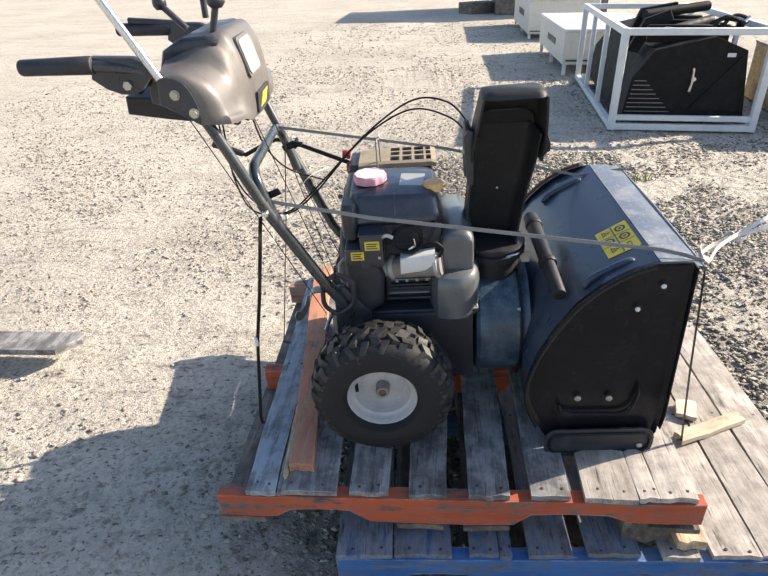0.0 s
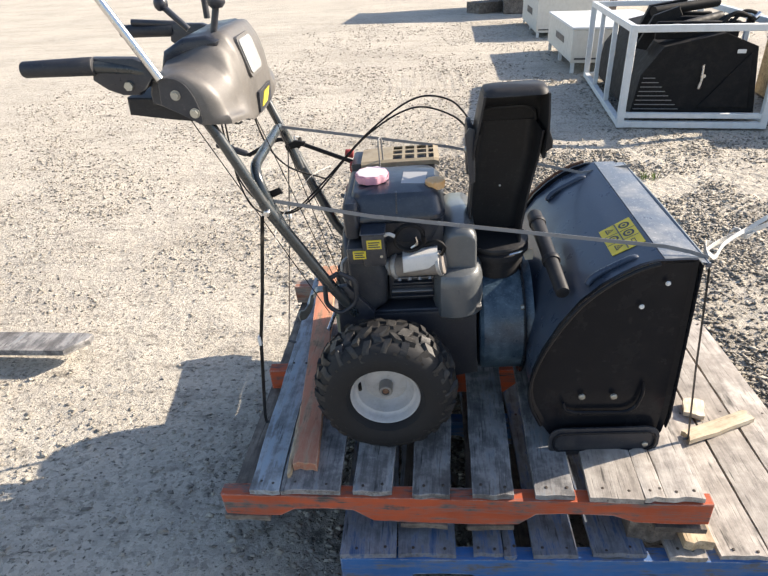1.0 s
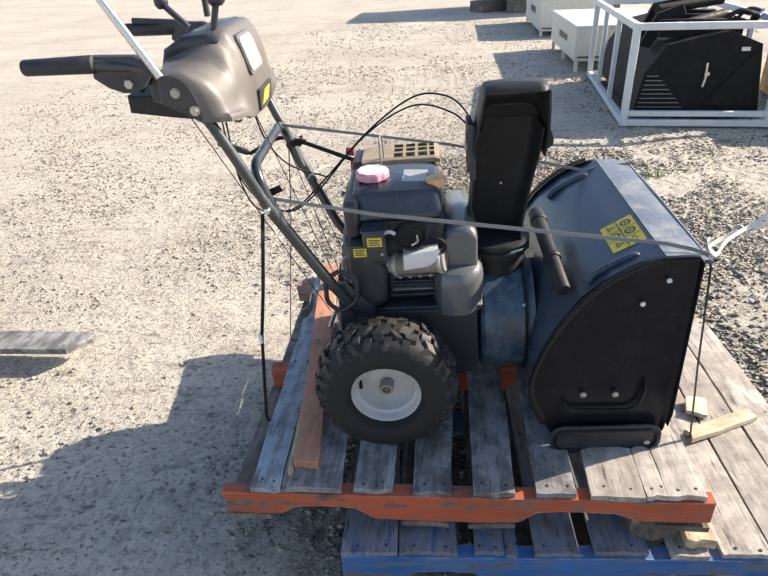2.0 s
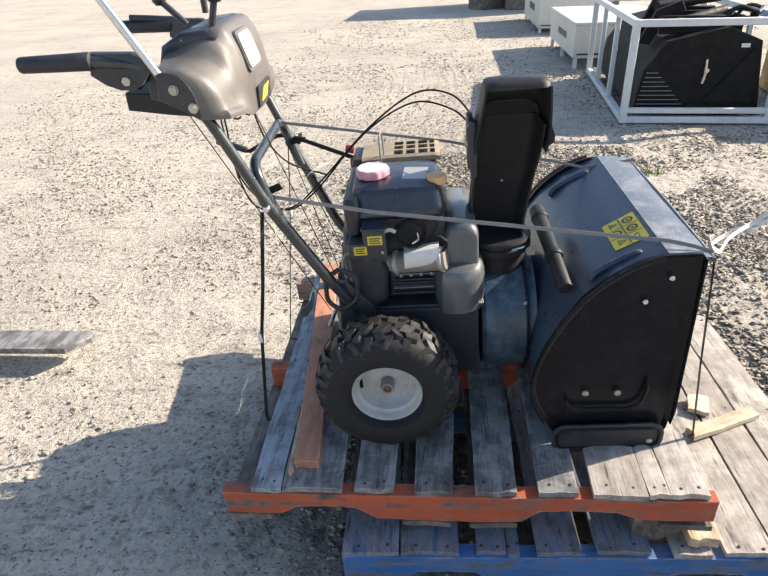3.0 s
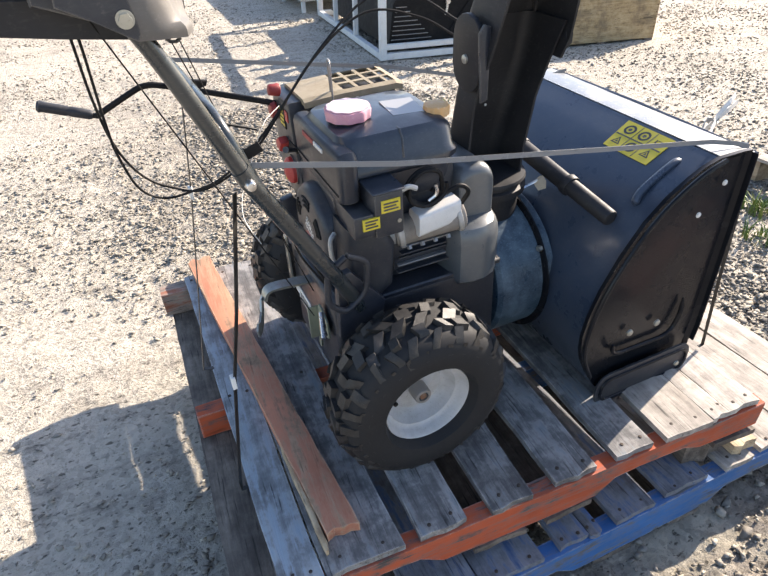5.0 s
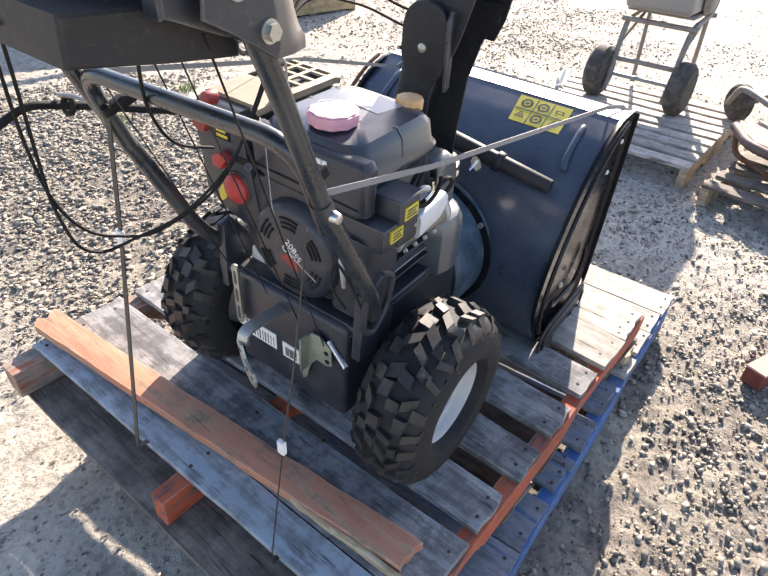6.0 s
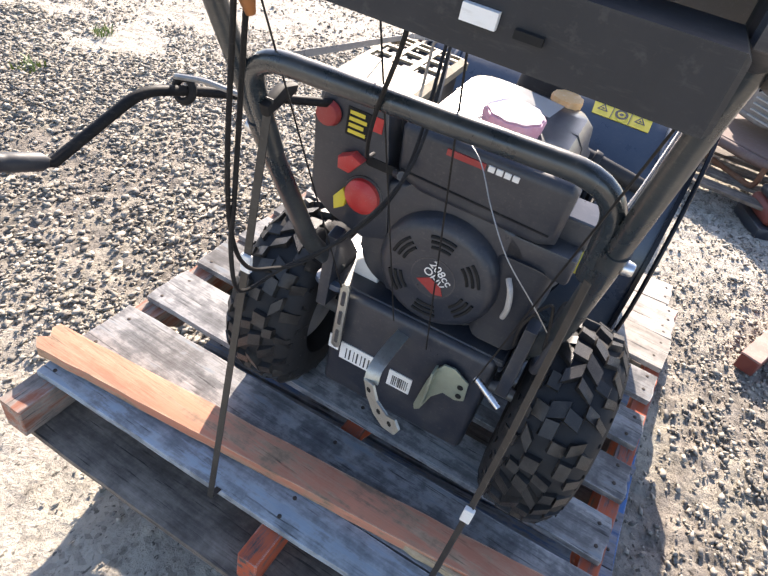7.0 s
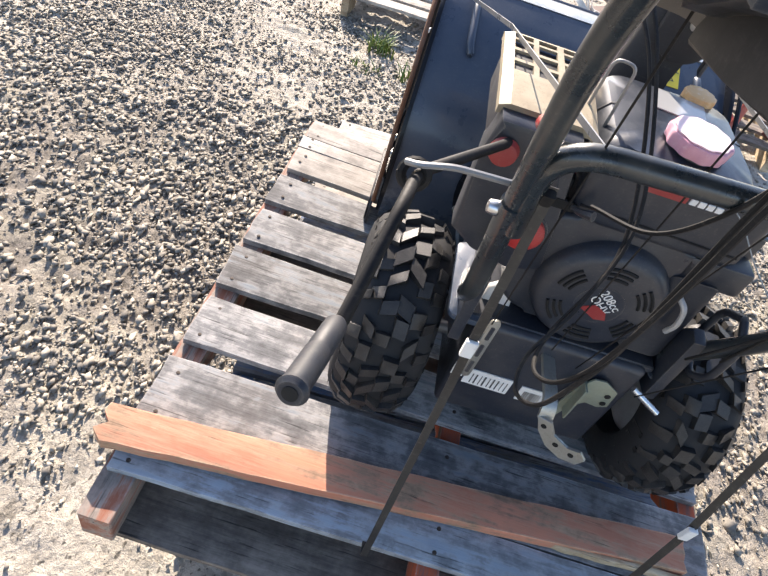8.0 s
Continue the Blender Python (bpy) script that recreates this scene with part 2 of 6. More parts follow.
IMPELLER = worn("blue_grey_drum_paint", (0.026, 0.052, 0.080), 0.30, 0.0, 0.42, (0.20, 0.29, 0.36), 22)
TUBE = worn("dark_green_grey_tube", (0.016, 0.022, 0.026), 0.24, 0.0, 0.10, spec=0.55, coat=0.3)
CONSOLE = worn("taupe_metallic_plastic", (0.112, 0.104, 0.096), 0.44, 0.15, 0.14, (0.32, 0.30, 0.28))
RUBBER = worn("tyre_rubber", (0.015, 0.0155, 0.017), 0.66, 0.0, 0.05, (0.14, 0.125, 0.11), 22, spec=0.3)
# tread rubber with paler blotches than the tyre's sidewall
LUGS = worn("blotched_tread_rubber", (0.016, 0.0155, 0.0155), 0.48, 0.0, 0.12, (0.24, 0.22, 0.195), 40, spec=0.42, relief=0.7, spread=0.10)
RIM = worn("grey_white_rim_paint", (0.47, 0.47, 0.47), 0.38, 0.0, 0.35, (0.20, 0.18, 0.155), 20)
ZINC = worn("zinc_plated_steel", (0.42, 0.42, 0.38), 0.38, 0.8, 0.35, (0.20, 0.18, 0.15), 30)
ZINC_GREEN = worn("greenish_zinc_plate", (0.28, 0.31, 0.24), 0.42, 0.5, 0.3, (0.22, 0.20, 0.15), 30)
CHROME = worn("bright_steel", (0.62, 0.62, 0.62), 0.22, 1.0, 0.12)
ALU = worn("cast_aluminium", (0.46, 0.45, 0.43), 0.48, 0.4, 0.35, (0.16, 0.15, 0.14), 40)
MUFFLER = worn("heat_shield_beige_metal", (0.34, 0.285, 0.195), 0.55, 0.1, 0.5, (0.17, 0.125, 0.085), 18)
CAST = worn("pale_cast_metal", (0.66, 0.66, 0.65), 0.45, 0.1, 0.25, (0.30, 0.29, 0.27), 40)
RED = worn("red_plastic", (0.42, 0.026, 0.024), 0.45, 0.0, 0.20)
FADED_CAP = worn("faded_red_cap_rim", (0.58, 0.27, 0.345), 0.5, 0.0, 0.35, (0.74, 0.56, 0.60))
PINK = worn("pale_pink_cap_top", (0.72, 0.56, 0.60), 0.5, 0.0, 0.40, (0.80, 0.74, 0.74))
AMBER = worn("sun_faded_orange_cap", (0.66, 0.36, 0.13), 0.5, 0.0, 0.35, (0.78, 0.66, 0.50))
BOOT = worn("dull_orange_rubber", (0.30, 0.115, 0.032), 0.6, 0.0, 0.2)
YELLOW = worn("yellow_warning_film", (0.62, 0.50, 0.03), 0.4, 0.0, 0.15)
DULL_RED = worn("dull_dark_red_plastic", (0.26, 0.022, 0.022), 0.45, 0.0, 0.12)
SLOT = worn("black_slot_shadow_plastic", (0.004, 0.004, 0.004), 0.8, 0.0, 0.0)
WHITE = worn("white_label", (0.72, 0.72, 0.70), 0.5, 0.0, 0.25)
CABLE = worn("black_cable_sheath", (0.009, 0.009, 0.010), 0.6, 0.0, 0.06, spec=0.2)
WIRE = worn("thin_steel_wire", (0.30, 0.30, 0.29), 0.4, 0.9, 0.2)
STRAP = worn("grey_strapping_band", (0.17, 0.175, 0.185), 0.26, 0.0, 0.25)
STRAP_DARK = worn("black_strapping_band", (0.016, 0.015, 0.014), 0.40, 0.0, 0.1)
CLEAR = worn("milky_plastic_band", (0.62, 0.61, 0.58), 0.3, 0.0, 0.2)
WHITE_STEEL = worn("white_painted_steel", (0.66, 0.67, 0.66), 0.4, 0.0, 0.22)
CABINET = worn("off_white_sheet_metal", (0.60, 0.58, 0.52), 0.45, 0.0, 0.25)
ATTACH = worn("black_steel_attachment", (0.006, 0.006, 0.007), 0.60, 0.0, 0.05, spec=0.2)
RED_STEEL = worn("dark_red_steel", (0.15, 0.030, 0.023), 0.5, 0.0, 0.30, (0.16, 0.085, 0.06))
FADED_RED = worn("sun_faded_red_paint", (0.40, 0.085, 0.062), 0.5, 0.0, 0.35, (0.42, 0.25, 0.20), 16)
SUNLIT_RED = worn("sunlit_dusty_red_paint", (0.36, 0.20, 0.16), 0.6, 0.0, 0.6, (0.46, 0.38, 0.31), 16)
GREY_METAL = worn("grey_machine_metal", (0.26, 0.26, 0.26), 0.4, 0.5, 0.3)
LENS = worn("milky_clear_plastic", (0.34, 0.34, 0.335), 0.12, 0.0, 0.2, (0.3, 0.3, 0.3))
BROWN_STEEL = worn("dusty_brown_steel", (0.125, 0.080, 0.069), 0.6, 0.1, 0.3, (0.26, 0.22, 0.18), 18)
DUSTY = worn("dusty_pale_metal", (0.25, 0.225, 0.20), 0.62, 0.1, 0.55, (0.15, 0.125, 0.105), 22)
DUSTY_RUBBER = worn("dusty_grey_rubber", (0.055, 0.052, 0.048), 0.8, 0.0, 0.6, (0.22, 0.195, 0.165), 24, spec=0.2)
NAIL_STEEL = worn("dark_rusted_nail", (0.045, 0.032, 0.026), 0.7, 0.3, 0.3)
RUST = worn("rusty_edge", (0.16, 0.065, 0.03), 0.8, 0.2, 0.3)


# ---- mesh helpers ----
def finish(bm, name, material, smooth=38):
    me = bpy.data.meshes.new(name)
    bmesh.ops.recalc_face_normals(bm, faces=bm.faces)
    bm.to_mesh(me)
    bm.free()
    me.materials.append(material)
    if smooth:
        me.polygons.foreach_set("use_smooth", [True] * len(me.polygons))
        me.set_sharp_from_angle(angle=radians(smooth))
    return me


def part(name, bm, material, parent, label="", smooth=38):
    ob = new(name, finish(bm, name, material, smooth))
    ob.parent = parent
    return tagged(ob, label) if label else ob


def thing(name, m, label, category, group="", kind=""):
    ob = new(name)
    ob.empty_display_size = 0.1
    ob.matrix_world = m
    return tagged(ob, label, category, group, kind)


def box(x0, x1, y0, y1, z0, z1, bevel=0.0, seg=2, bm=None):
    bm = bm or bmesh.new()
    made = bmesh.ops.create_cube(bm, size=1.0)["verts"]
    for v in made:
        v.co = Vector(((x0 + x1) / 2 + v.co.x * (x1 - x0), (y0 + y1) / 2 + v.co.y * (y1 - y0), (z0 + z1) / 2 + v.co.z * (z1 - z0)))
    if bevel:
        edges = list({e for v in made for e in v.link_edges})
        bmesh.ops.bevel(bm, geom=edges, offset=bevel, segments=seg, profile=0.5, affect="EDGES")
    return bm


def frame_of(d):
    d = d.normalized()
    u = d.cross(Vector((0, 0, 1)) if abs(d.z) < 0.9 else Vector((1, 0, 0))).normalized()
    return u, d.cross(u).normalized()


def tube(points, r, n=10, bm=None, caps=True, flat=None):
    """A round bar along the points; r is one radius or one for each point. flat: (half width, half thickness, wide way) for a band."""
    bm = bm or bmesh.new()
    p = [Vector(q) for q in points]
    rings = []
    u = None
    for i, q in enumerate(p):
        d = (p[min(i + 1, len(p) - 1)] - p[max(i - 1, 0)])
        if u is None:
            u, w = frame_of(d)
        else:
            d.normalize()
            u = (u - d * u.dot(d)).normalized()
            w = d.cross(u)
        rr = r[i] if isinstance(r, (list, tuple)) else r
        ring = []
        if flat:
            side = Vector(flat[2])
            side = (side - d.normalized() * side.dot(d.normalized())).normalized()
            up = d.normalized().cross(side)
            for a, b in ((-1, -1), (1, -1), (1, 1), (-1, 1)):
                ring.append(bm.verts.new(q + side * a * flat[0] + up * b * flat[1]))
        else:
            for k in range(n):
                t = 2 * math.pi * k / n
                ring.append(bm.verts.new(q + u * rr * math.cos(t) + w * rr * math.sin(t)))
        rings.append(ring)
    m = len(rings[0])
    for a, b in zip(rings, rings[1:]):
        for k in range(m):
            bm.faces.new((a[k], a[(k + 1) % m], b[(k + 1) % m], b[k]))
    if caps:
        bm.faces.new(rings[0][::-1])
        bm.faces.new(rings[-1])
    return bm


def curve(points, steps=8):
    """A smooth run through the points (Catmull-Rom)."""
    p = [Vector(q) for q in points]
    p = [p[0] * 2 - p[1]] + p + [p[-1] * 2 - p[-2]]
    out = []
    for i in range(1, len(p) - 2):
        for s in range(steps):
            t = s / steps
            out.append(0.5 * (2 * p[i] + (p[i + 1] - p[i - 1]) * t + (2 * p[i - 1] - 5 * p[i] + 4 * p[i + 1] - p[i + 2]) * t * t
                              + (3 * p[i] - p[i - 1] - 3 * p[i + 1] + p[i + 2]) * t ** 3))
    out.append(p[-2])
    return out


def rounded(points, r, steps=4):
    """A polyline with its inner corners rounded."""
    p = [Vector(q) for q in points]
    out = [p[0]]
    for a, b, c in zip(p, p[1:], p[2:]):
        k = min(r, (a - b).length * 0.45, (c - b).length * 0.45)
        s, e = b + (a - b).normalized() * k, b + (c - b).normalized() * k
        for i in range(steps + 1):
            t = i / steps
            out.append(s * (1 - t) ** 2 + b * 2 * t * (1 - t) + e * t * t)
    return out + [p[-1]]


def rod(p0, p1, r0, r1=None, n=16, bevel=0.0, bm=None):
    p0, p1 = Vector(p0), Vector(p1)
    r1 = r0 if r1 is None else r1
    if not bevel:
        return tube([p0, p1], [r0, r1], n, bm)
    d = (p1 - p0).normalized() * bevel
    return tube([p0, p0 + d * 0.3, p0 + d, p1 - d, p1 - d * 0.3, p1], [r0 - bevel, r0 - bevel * 0.3, r0, r1, r1 - bevel * 0.3, r1 - bevel], n, bm)


def lathe(profile, centre, axis="y", n=40, bm=None, close=(True, True)):
    """profile: (distance along the axis, radius) pairs, turned about the axis through the centre."""
    bm = bm or bmesh.new()
    rings = []
    for a, r in profile:
        ring = []
        for k in range(n):
            t = 2 * math.pi * k / n
            c, s = math.cos(t) * r, math.sin(t) * r
            q = {"x": (a, c, s), "y": (c, a, s), "z": (c, s, a)}[axis]
            ring.append(bm.verts.new(Vector(centre) + Vector(q)))
        rings.append(ring)
    for a, b in zip(rings, rings[1:]):
        for k in range(n):
            bm.faces.new((a[k], a[(k + 1) % n], b[(k + 1) % n], b[k]))
    if close[0]:
        bm.faces.new(rings[0])
    if close[1]:
        bm.faces.new(rings[-1])
    return bm


def prism(poly, lo, hi, axis="y", bevel=0.0, seg=2, bm=None):
    """A flat outline pushed through from lo to hi along the axis."""
    bm = bm or bmesh.new()

    def at(a, b, c):
        return {"x": (c, a, b), "y": (a, c, b), "z": (a, b, c)}[axis]
    a = [bm.verts.new(at(p[0], p[1], lo)) for p in poly]
    b = [bm.verts.new(at(p[0], p[1], hi)) for p in poly]
    faces = [bm.faces.new(a), bm.faces.new(b[::-1])]
    for i in range(len(poly)):
        j = (i + 1) % len(poly)
        faces.append(bm.faces.new((a[i], b[i], b[j], a[j])))
    if bevel:
        edges = list({e for f in faces[:2] for e in f.edges})
        bmesh.ops.bevel(bm, geom=edges, offset=bevel, segments=seg, profile=0.5, affect="EDGES")
    return bm


def round_rect(x0, x1, y0, y1, r, n=5):
    out = []
    for cx, cy, a0 in ((x1 - r, y1 - r, 0), (x0 + r, y1 - r, 90), (x0 + r, y0 + r, 180), (x1 - r, y0 + r, 270)):
        for i in range(n + 1):
            t = radians(a0 + 90 * i / n)
            out.append((cx + r * math.cos(t), cy + r * math.sin(t)))
    return out


def lettering(text, size, m, material, parent, name, depth=0.0006):
    cu = bpy.data.curves.new(name, "FONT")
    cu.body, cu.size, cu.extrude, cu.align_x, cu.align_y = text, size, depth, "CENTER", "CENTER"
    tmp = bpy.data.objects.new(name, cu)
    me = bpy.data.meshes.new_from_object(tmp)
    bpy.data.objects.remove(tmp)
    me.materials.append(material)
    me.transform(m)
    ob = new(name, me)
    ob.parent = parent
    return ob


def loft(sections, bm=None):
    """Closed rings joined in turn, ends closed."""
    bm = bm or bmesh.new()
    rings = [[bm.verts.new(q) for q in s] for s in sections]
    n = len(rings[0])
    for a, b in zip(rings, rings[1:]):
        for k in range(n):
            bm.faces.new((a[k], a[(k + 1) % n], b[(k + 1) % n], b[k]))
    bm.faces.new(rings[0])
    bm.faces.new(rings[-1])
    return bm


def section(x0, x1, y0, y1, z, r, tilt=0.0):
    return [(x, y, z + tilt * (y - y0)) for x, y in round_rect(x0, x1, y0, y1, r, 4)]


# ---- ground ----
def spread(lo, hi, core_lo, core_hi, step, grow=1.07):
    """Grid lines: even in the core, growing outwards."""
    core = list(np.arange(core_lo, core_hi + 1e-6, step))
    out, s = [], step
    v = core[-1]
    while v < hi:
        s *= grow
        v += s
        out.append(min(v, hi))
    left, s = [], step
    v = core[0]
    while v > lo:
        s *= grow
        v -= s
        left.append(max(v, lo))
    return left[::-1] + core + out


def ground_height(x, y):
    h = 0.012 * noise.noise((x * 0.9, y * 0.9, 0.3)) + 0.006 * noise.noise((x * 3.1, y * 3.1, 5.0))
    h += 0.0035 * noise.noise((x * 11, y * 11, 9.0))
    if abs(x - 0.5) > 4.5 or abs(y - 3) > 5.5:
        return h
    crust = 0.35 + 0.65 * min(1.0, max(0.0, (x + 0.4) / 0.7))
    return h + crust * (0.0095 * noise.noise((x * 13, y * 13, 6.0)) + 0.0075 * noise.noise((x * 27, y * 27, 3.0)) + 0.0060 * abs(noise.noise((x * 50, y * 50, 1.0))))


def build_ground():
    xs = spread(-400, 400, -1.4, 3.2, 0.013)
    ys = spread(-400, 400, -0.2, 4.6, 0.013)
    verts = [(x, y, ground_height(x, y) - 0.004) for y in ys for x in xs]
    w = len(xs)
    faces = [(j * w + i, j * w + i + 1, (j + 1) * w + i + 1, (j + 1) * w + i) for j in range(len(ys) - 1) for i in range(w - 1)]
    me = bpy.data.meshes.new("ground")
    me.from_pydata(verts, [], faces)
    me.polygons.foreach_set("use_smooth", [True] * len(me.polygons))
    me.materials.append(GROUND)
    return tagged(new("ground", me), "sunlit compacted gravel yard, tan and grey", "ground", kind="structure")


def scatter(name, regions, label, seed, material):
    """Loose stones as one mesh: for each region its bounds, number of stones and sizes."""
    rng = np.random.default_rng(seed)
    octa = np.array([(1, 0, 0), (-1, 0, 0), (0, 1, 0), (0, -1, 0), (0, 0, 1), (0, 0, -1)], float)
    octa_tri = np.array([(0, 2, 4), (2, 1, 4), (1, 3, 4), (3, 0, 4), (2, 0, 5), (1, 2, 5), (3, 1, 5), (0, 3, 5)])
    cube = np.array([(-1, -1, -1), (1, -1, -1), (1, 1, -1), (-1, 1, -1), (-1, -1, 1), (1, -1, 1), (1, 1, 1), (-1, 1, 1)], float) * 0.62
    cube_tri = np.array([(4, 5, 6), (4, 6, 7), (0, 1, 5), (0, 5, 4), (1, 2, 6), (1, 6, 5), (2, 3, 7), (2, 7, 6), (3, 0, 4), (3, 4, 7), (0, 2, 1), (0, 3, 2)])
    allv, allf, count = [], [], 0
    for x0, x1, y0, y1, n, lo, hi, angular in regions:
        px, py = rng.uniform(x0, x1, n), rng.uniform(y0, y1, n)
        clump = np.array([noise.noise((a * 1.1, b * 1.1, 2.0)) + 0.7 * noise.noise((a * 3.3, b * 3.3, 7.0)) for a, b in zip(px, py)])
        edge = np.minimum(np.minimum(px - x0, x1 - px), np.minimum(py - y0, y1 - py)) / 0.55
        keep = clump * (1.35 if angular else 1.5) > rng.uniform((-0.75, -0.85, -1.7)[angular], (0.55, 0.55, 0.25)[angular], n) + 1.3 * np.clip(1 - edge, 0, 1)
        base, tri = (cube, cube_tri) if angular else (octa, octa_tri)
        nv = len(base)
        px, py = px[keep], py[keep]
        n = len(px)
        size = lo + (hi - lo) * rng.random(n) ** (1.9 if angular else 3.2)
        pz = np.array([ground_height(a, b) for a, b in zip(px, py)])
        tilt = rng.normal(0, 0.28, (n, 1, 2))
        jit = rng.uniform(0.62, 1.25, (n, nv, 1)) * base[None] + rng.normal(0, 0.20, (n, nv, 3))
        jit[..., 2] *= rng.uniform(0.28, 0.66, (n, 1))
        jit[..., 2] += jit[..., 0] * tilt[..., 0] + jit[..., 1] * tilt[..., 1]
        ang = rng.uniform(0, 2 * math.pi, n)
        c, s = np.cos(ang)[:, None], np.sin(ang)[:, None]
        vx = jit[..., 0] * c - jit[..., 1] * s
        vy = jit[..., 0] * s + jit[..., 1] * c
        st = rng.uniform(0.7, 1.9, (n, 1))
        v = np.stack([vx * st, vy, jit[..., 2]], -1) * size[:, None, None] * 0.5
        v += np.stack([px, py, pz + size * 0.06], -1)[:, None, :]
        allv.append(v.reshape(-1, 3))
        allf.append((tri[None] + (count + np.arange(n) * nv)[:, None, None]).reshape(-1, 3))
        count += n * nv
    v, f = np.concatenate(allv), np.concatenate(allf)
    me = bpy.data.meshes.new(name)
    me.vertices.add(len(v))
    me.vertices.foreach_set("co", v.ravel())
    me.loops.add(f.size)
    me.loops.foreach_set("vertex_index", f.ravel())
    me.polygons.add(len(f))
    me.polygons.foreach_set("loop_start", np.arange(0, f.size, 3))
    me.polygons.foreach_set("loop_total", np.full(len(f), 3))
    me.update(calc_edges=True)
    me.materials.append(material)
    return tagged(new(name, me), label, "gravel", kind="stuff")


build_ground()
scatter("pebbles", [
    (-3.2, 0.8, -0.2, 4.4, 26000, 0.004, 0.014, 0),
    (-3.2, 0.8, -0.2, 4.4, 7000, 0.008, 0.022, 0),
    (-4.4, 3.6, 3.0, 9.5, 34000, 0.008, 0.026, 0),
    (-2.0, 6.5, 6.0, 15.0, 20000, 0.012, 0.034, 0),
    (-3.4, 1.2, 2.2, 6.2, 12000, 0.009, 0.022, 0),
    (1.0, 4.2, -0.5, 5.2, 1000, 0.016, 0.045, 0),
    (3.2, 10.0, -3.0, 7.0, 9000, 0.012, 0.026, 0),
    (0.9, 3.4, -0.3, 2.1, 11000, 0.005, 0.017, 1),
    (0.9, 3.4, -0.3, 2.1, 300, 0.013, 0.036, 1),
], "loose small tan and grey pebbles on compacted sand", 3, STONES)
scatter("gravel", [
    (0.05, 2.0, 1.3, 4.9, 36000, 0.008, 0.027, 2),
    (1.5, 2.9, 1.3, 4.9, 26000, 0.007, 0.022, 1),
    (-0.55, 0.8, 1.3, 4.9, 13000, 0.006, 0.020, 1),
    (-0.55, 2.9, 1.3, 4.9, 900, 0.012, 0.034, 1),
    (-0.4, 1.7, -0.3, 2.0, 15000, 0.007, 0.022, 1),
    (-0.4, 1.7, -0.3, 2.0, 260, 0.013, 0.034, 1),
    (1.0, 6.5, -2.0, 4.0, 17000, 0.008, 0.024, 1),
    (2.0, 7.5, 2.0, 8.0, 22000, 0.009, 0.028, 1),
], "loose crushed dark grey and brown gravel stones", 4, DARK_STONES)


# ---- pallets ----
def plank(x0f, x1f, x0b, x1b, y0, y1, z0, z1, seed, rough_end=0.003, n=14, wane=0.0016):
    """A sawn board along y whose edges run from the front pair to the back pair, with ragged ends and a slight warp."""
    rng = random.Random(seed)
    bm = bmesh.new()
    rows = []
    cols = 4
    for j in range(n + 1):
        t = j / n
        a, b = x0f + (x0b - x0f) * t, x1f + (x1b - x1f) * t
        a += rng.uniform(-wane, wane)
        b += rng.uniform(-wane, wane)
        ring = []
        for k in range(cols + 1):
            s = k / cols
            y = y0 + (y1 - y0) * t
            if j in (0, n):
                y += rng.uniform(-rough_end, rough_end)
            warp = 0.0015 * math.sin(5 * t + seed) + rng.uniform(-0.0005, 0.0005)
            edge = 0.0016 if k in (0, cols) else 0.0
            ring.append((bm.verts.new((a + (b - a) * s, y, z1 + warp - edge)), bm.verts.new((a + (b - a) * s, y, z0 + warp))))
        rows.append(ring)
    for r, q in zip(rows, rows[1:]):
        for k in range(cols):
            bm.faces.new((r[k][0], r[k + 1][0], q[k + 1][0], q[k][0]))
            bm.faces.new((r[k][1], q[k][1], q[k + 1][1], r[k + 1][1]))
        bm.faces.new((r[0][0], q[0][0], q[0][1], r[0][1]))
        bm.faces.new((r[cols][0], r[cols][1], q[cols][1], q[cols][0]))
    for r in (rows[0], rows[-1]):
        for k in range(cols):
            bm.faces.new((r[k][0], r[k][1], r[k + 1][1], r[k + 1][0]))
    return bm


def beam(profile, y0, y1, seed):
    """A stringer: its side outline in x and z, pushed through y, edges chipped."""
    rng = random.Random(seed)
    pts = []
    for (xa, za), (xb, zb) in zip(profile, profile[1:] + profile[:1]):
        n = max(1, int(math.hypot(xb - xa, zb - za) / 0.06))
        for i in range(n):
            t = i / n
            pts.append((xa + (xb - xa) * t + rng.uniform(-0.0015, 0.0015), za + (zb - za) * t + rng.uniform(-0.0018, 0.0018)))
    return prism(pts, y0, y1, "y", 0.0025, 1)


def notched(length, top, foot_l, notch, foot_m, foot_r, cuts):
    """The outline of a notched stringer. cuts: where the two notches begin and end."""
    a, b, c, d = cuts
    return [(0, top), (length, top), (length, foot_r), (d + 0.02, foot_r), (d - 0.03, notch), (c + 0.04, notch), (c, foot_m),
            (b, foot_m), (b - 0.05, notch), (a + 0.04, notch), (a, foot_l), (0, foot_l)]


def nail_mesh():
    return finish(lathe([(-0.001, 0.0042), (0.0007, 0.0040), (0.0011, 0.0026)], (0, 0, 0), "z", 8), "nail_head", NAIL_STEEL)


NAIL = nail_mesh()


def nails(board, xs, ys, z):
    for x in xs:
        for y in ys:
            ob = new("nail_head", NAIL)
            ob.parent = board
            ob.location = (x + random.uniform(-0.008, 0.008), y + random.uniform(-0.006, 0.006), z)


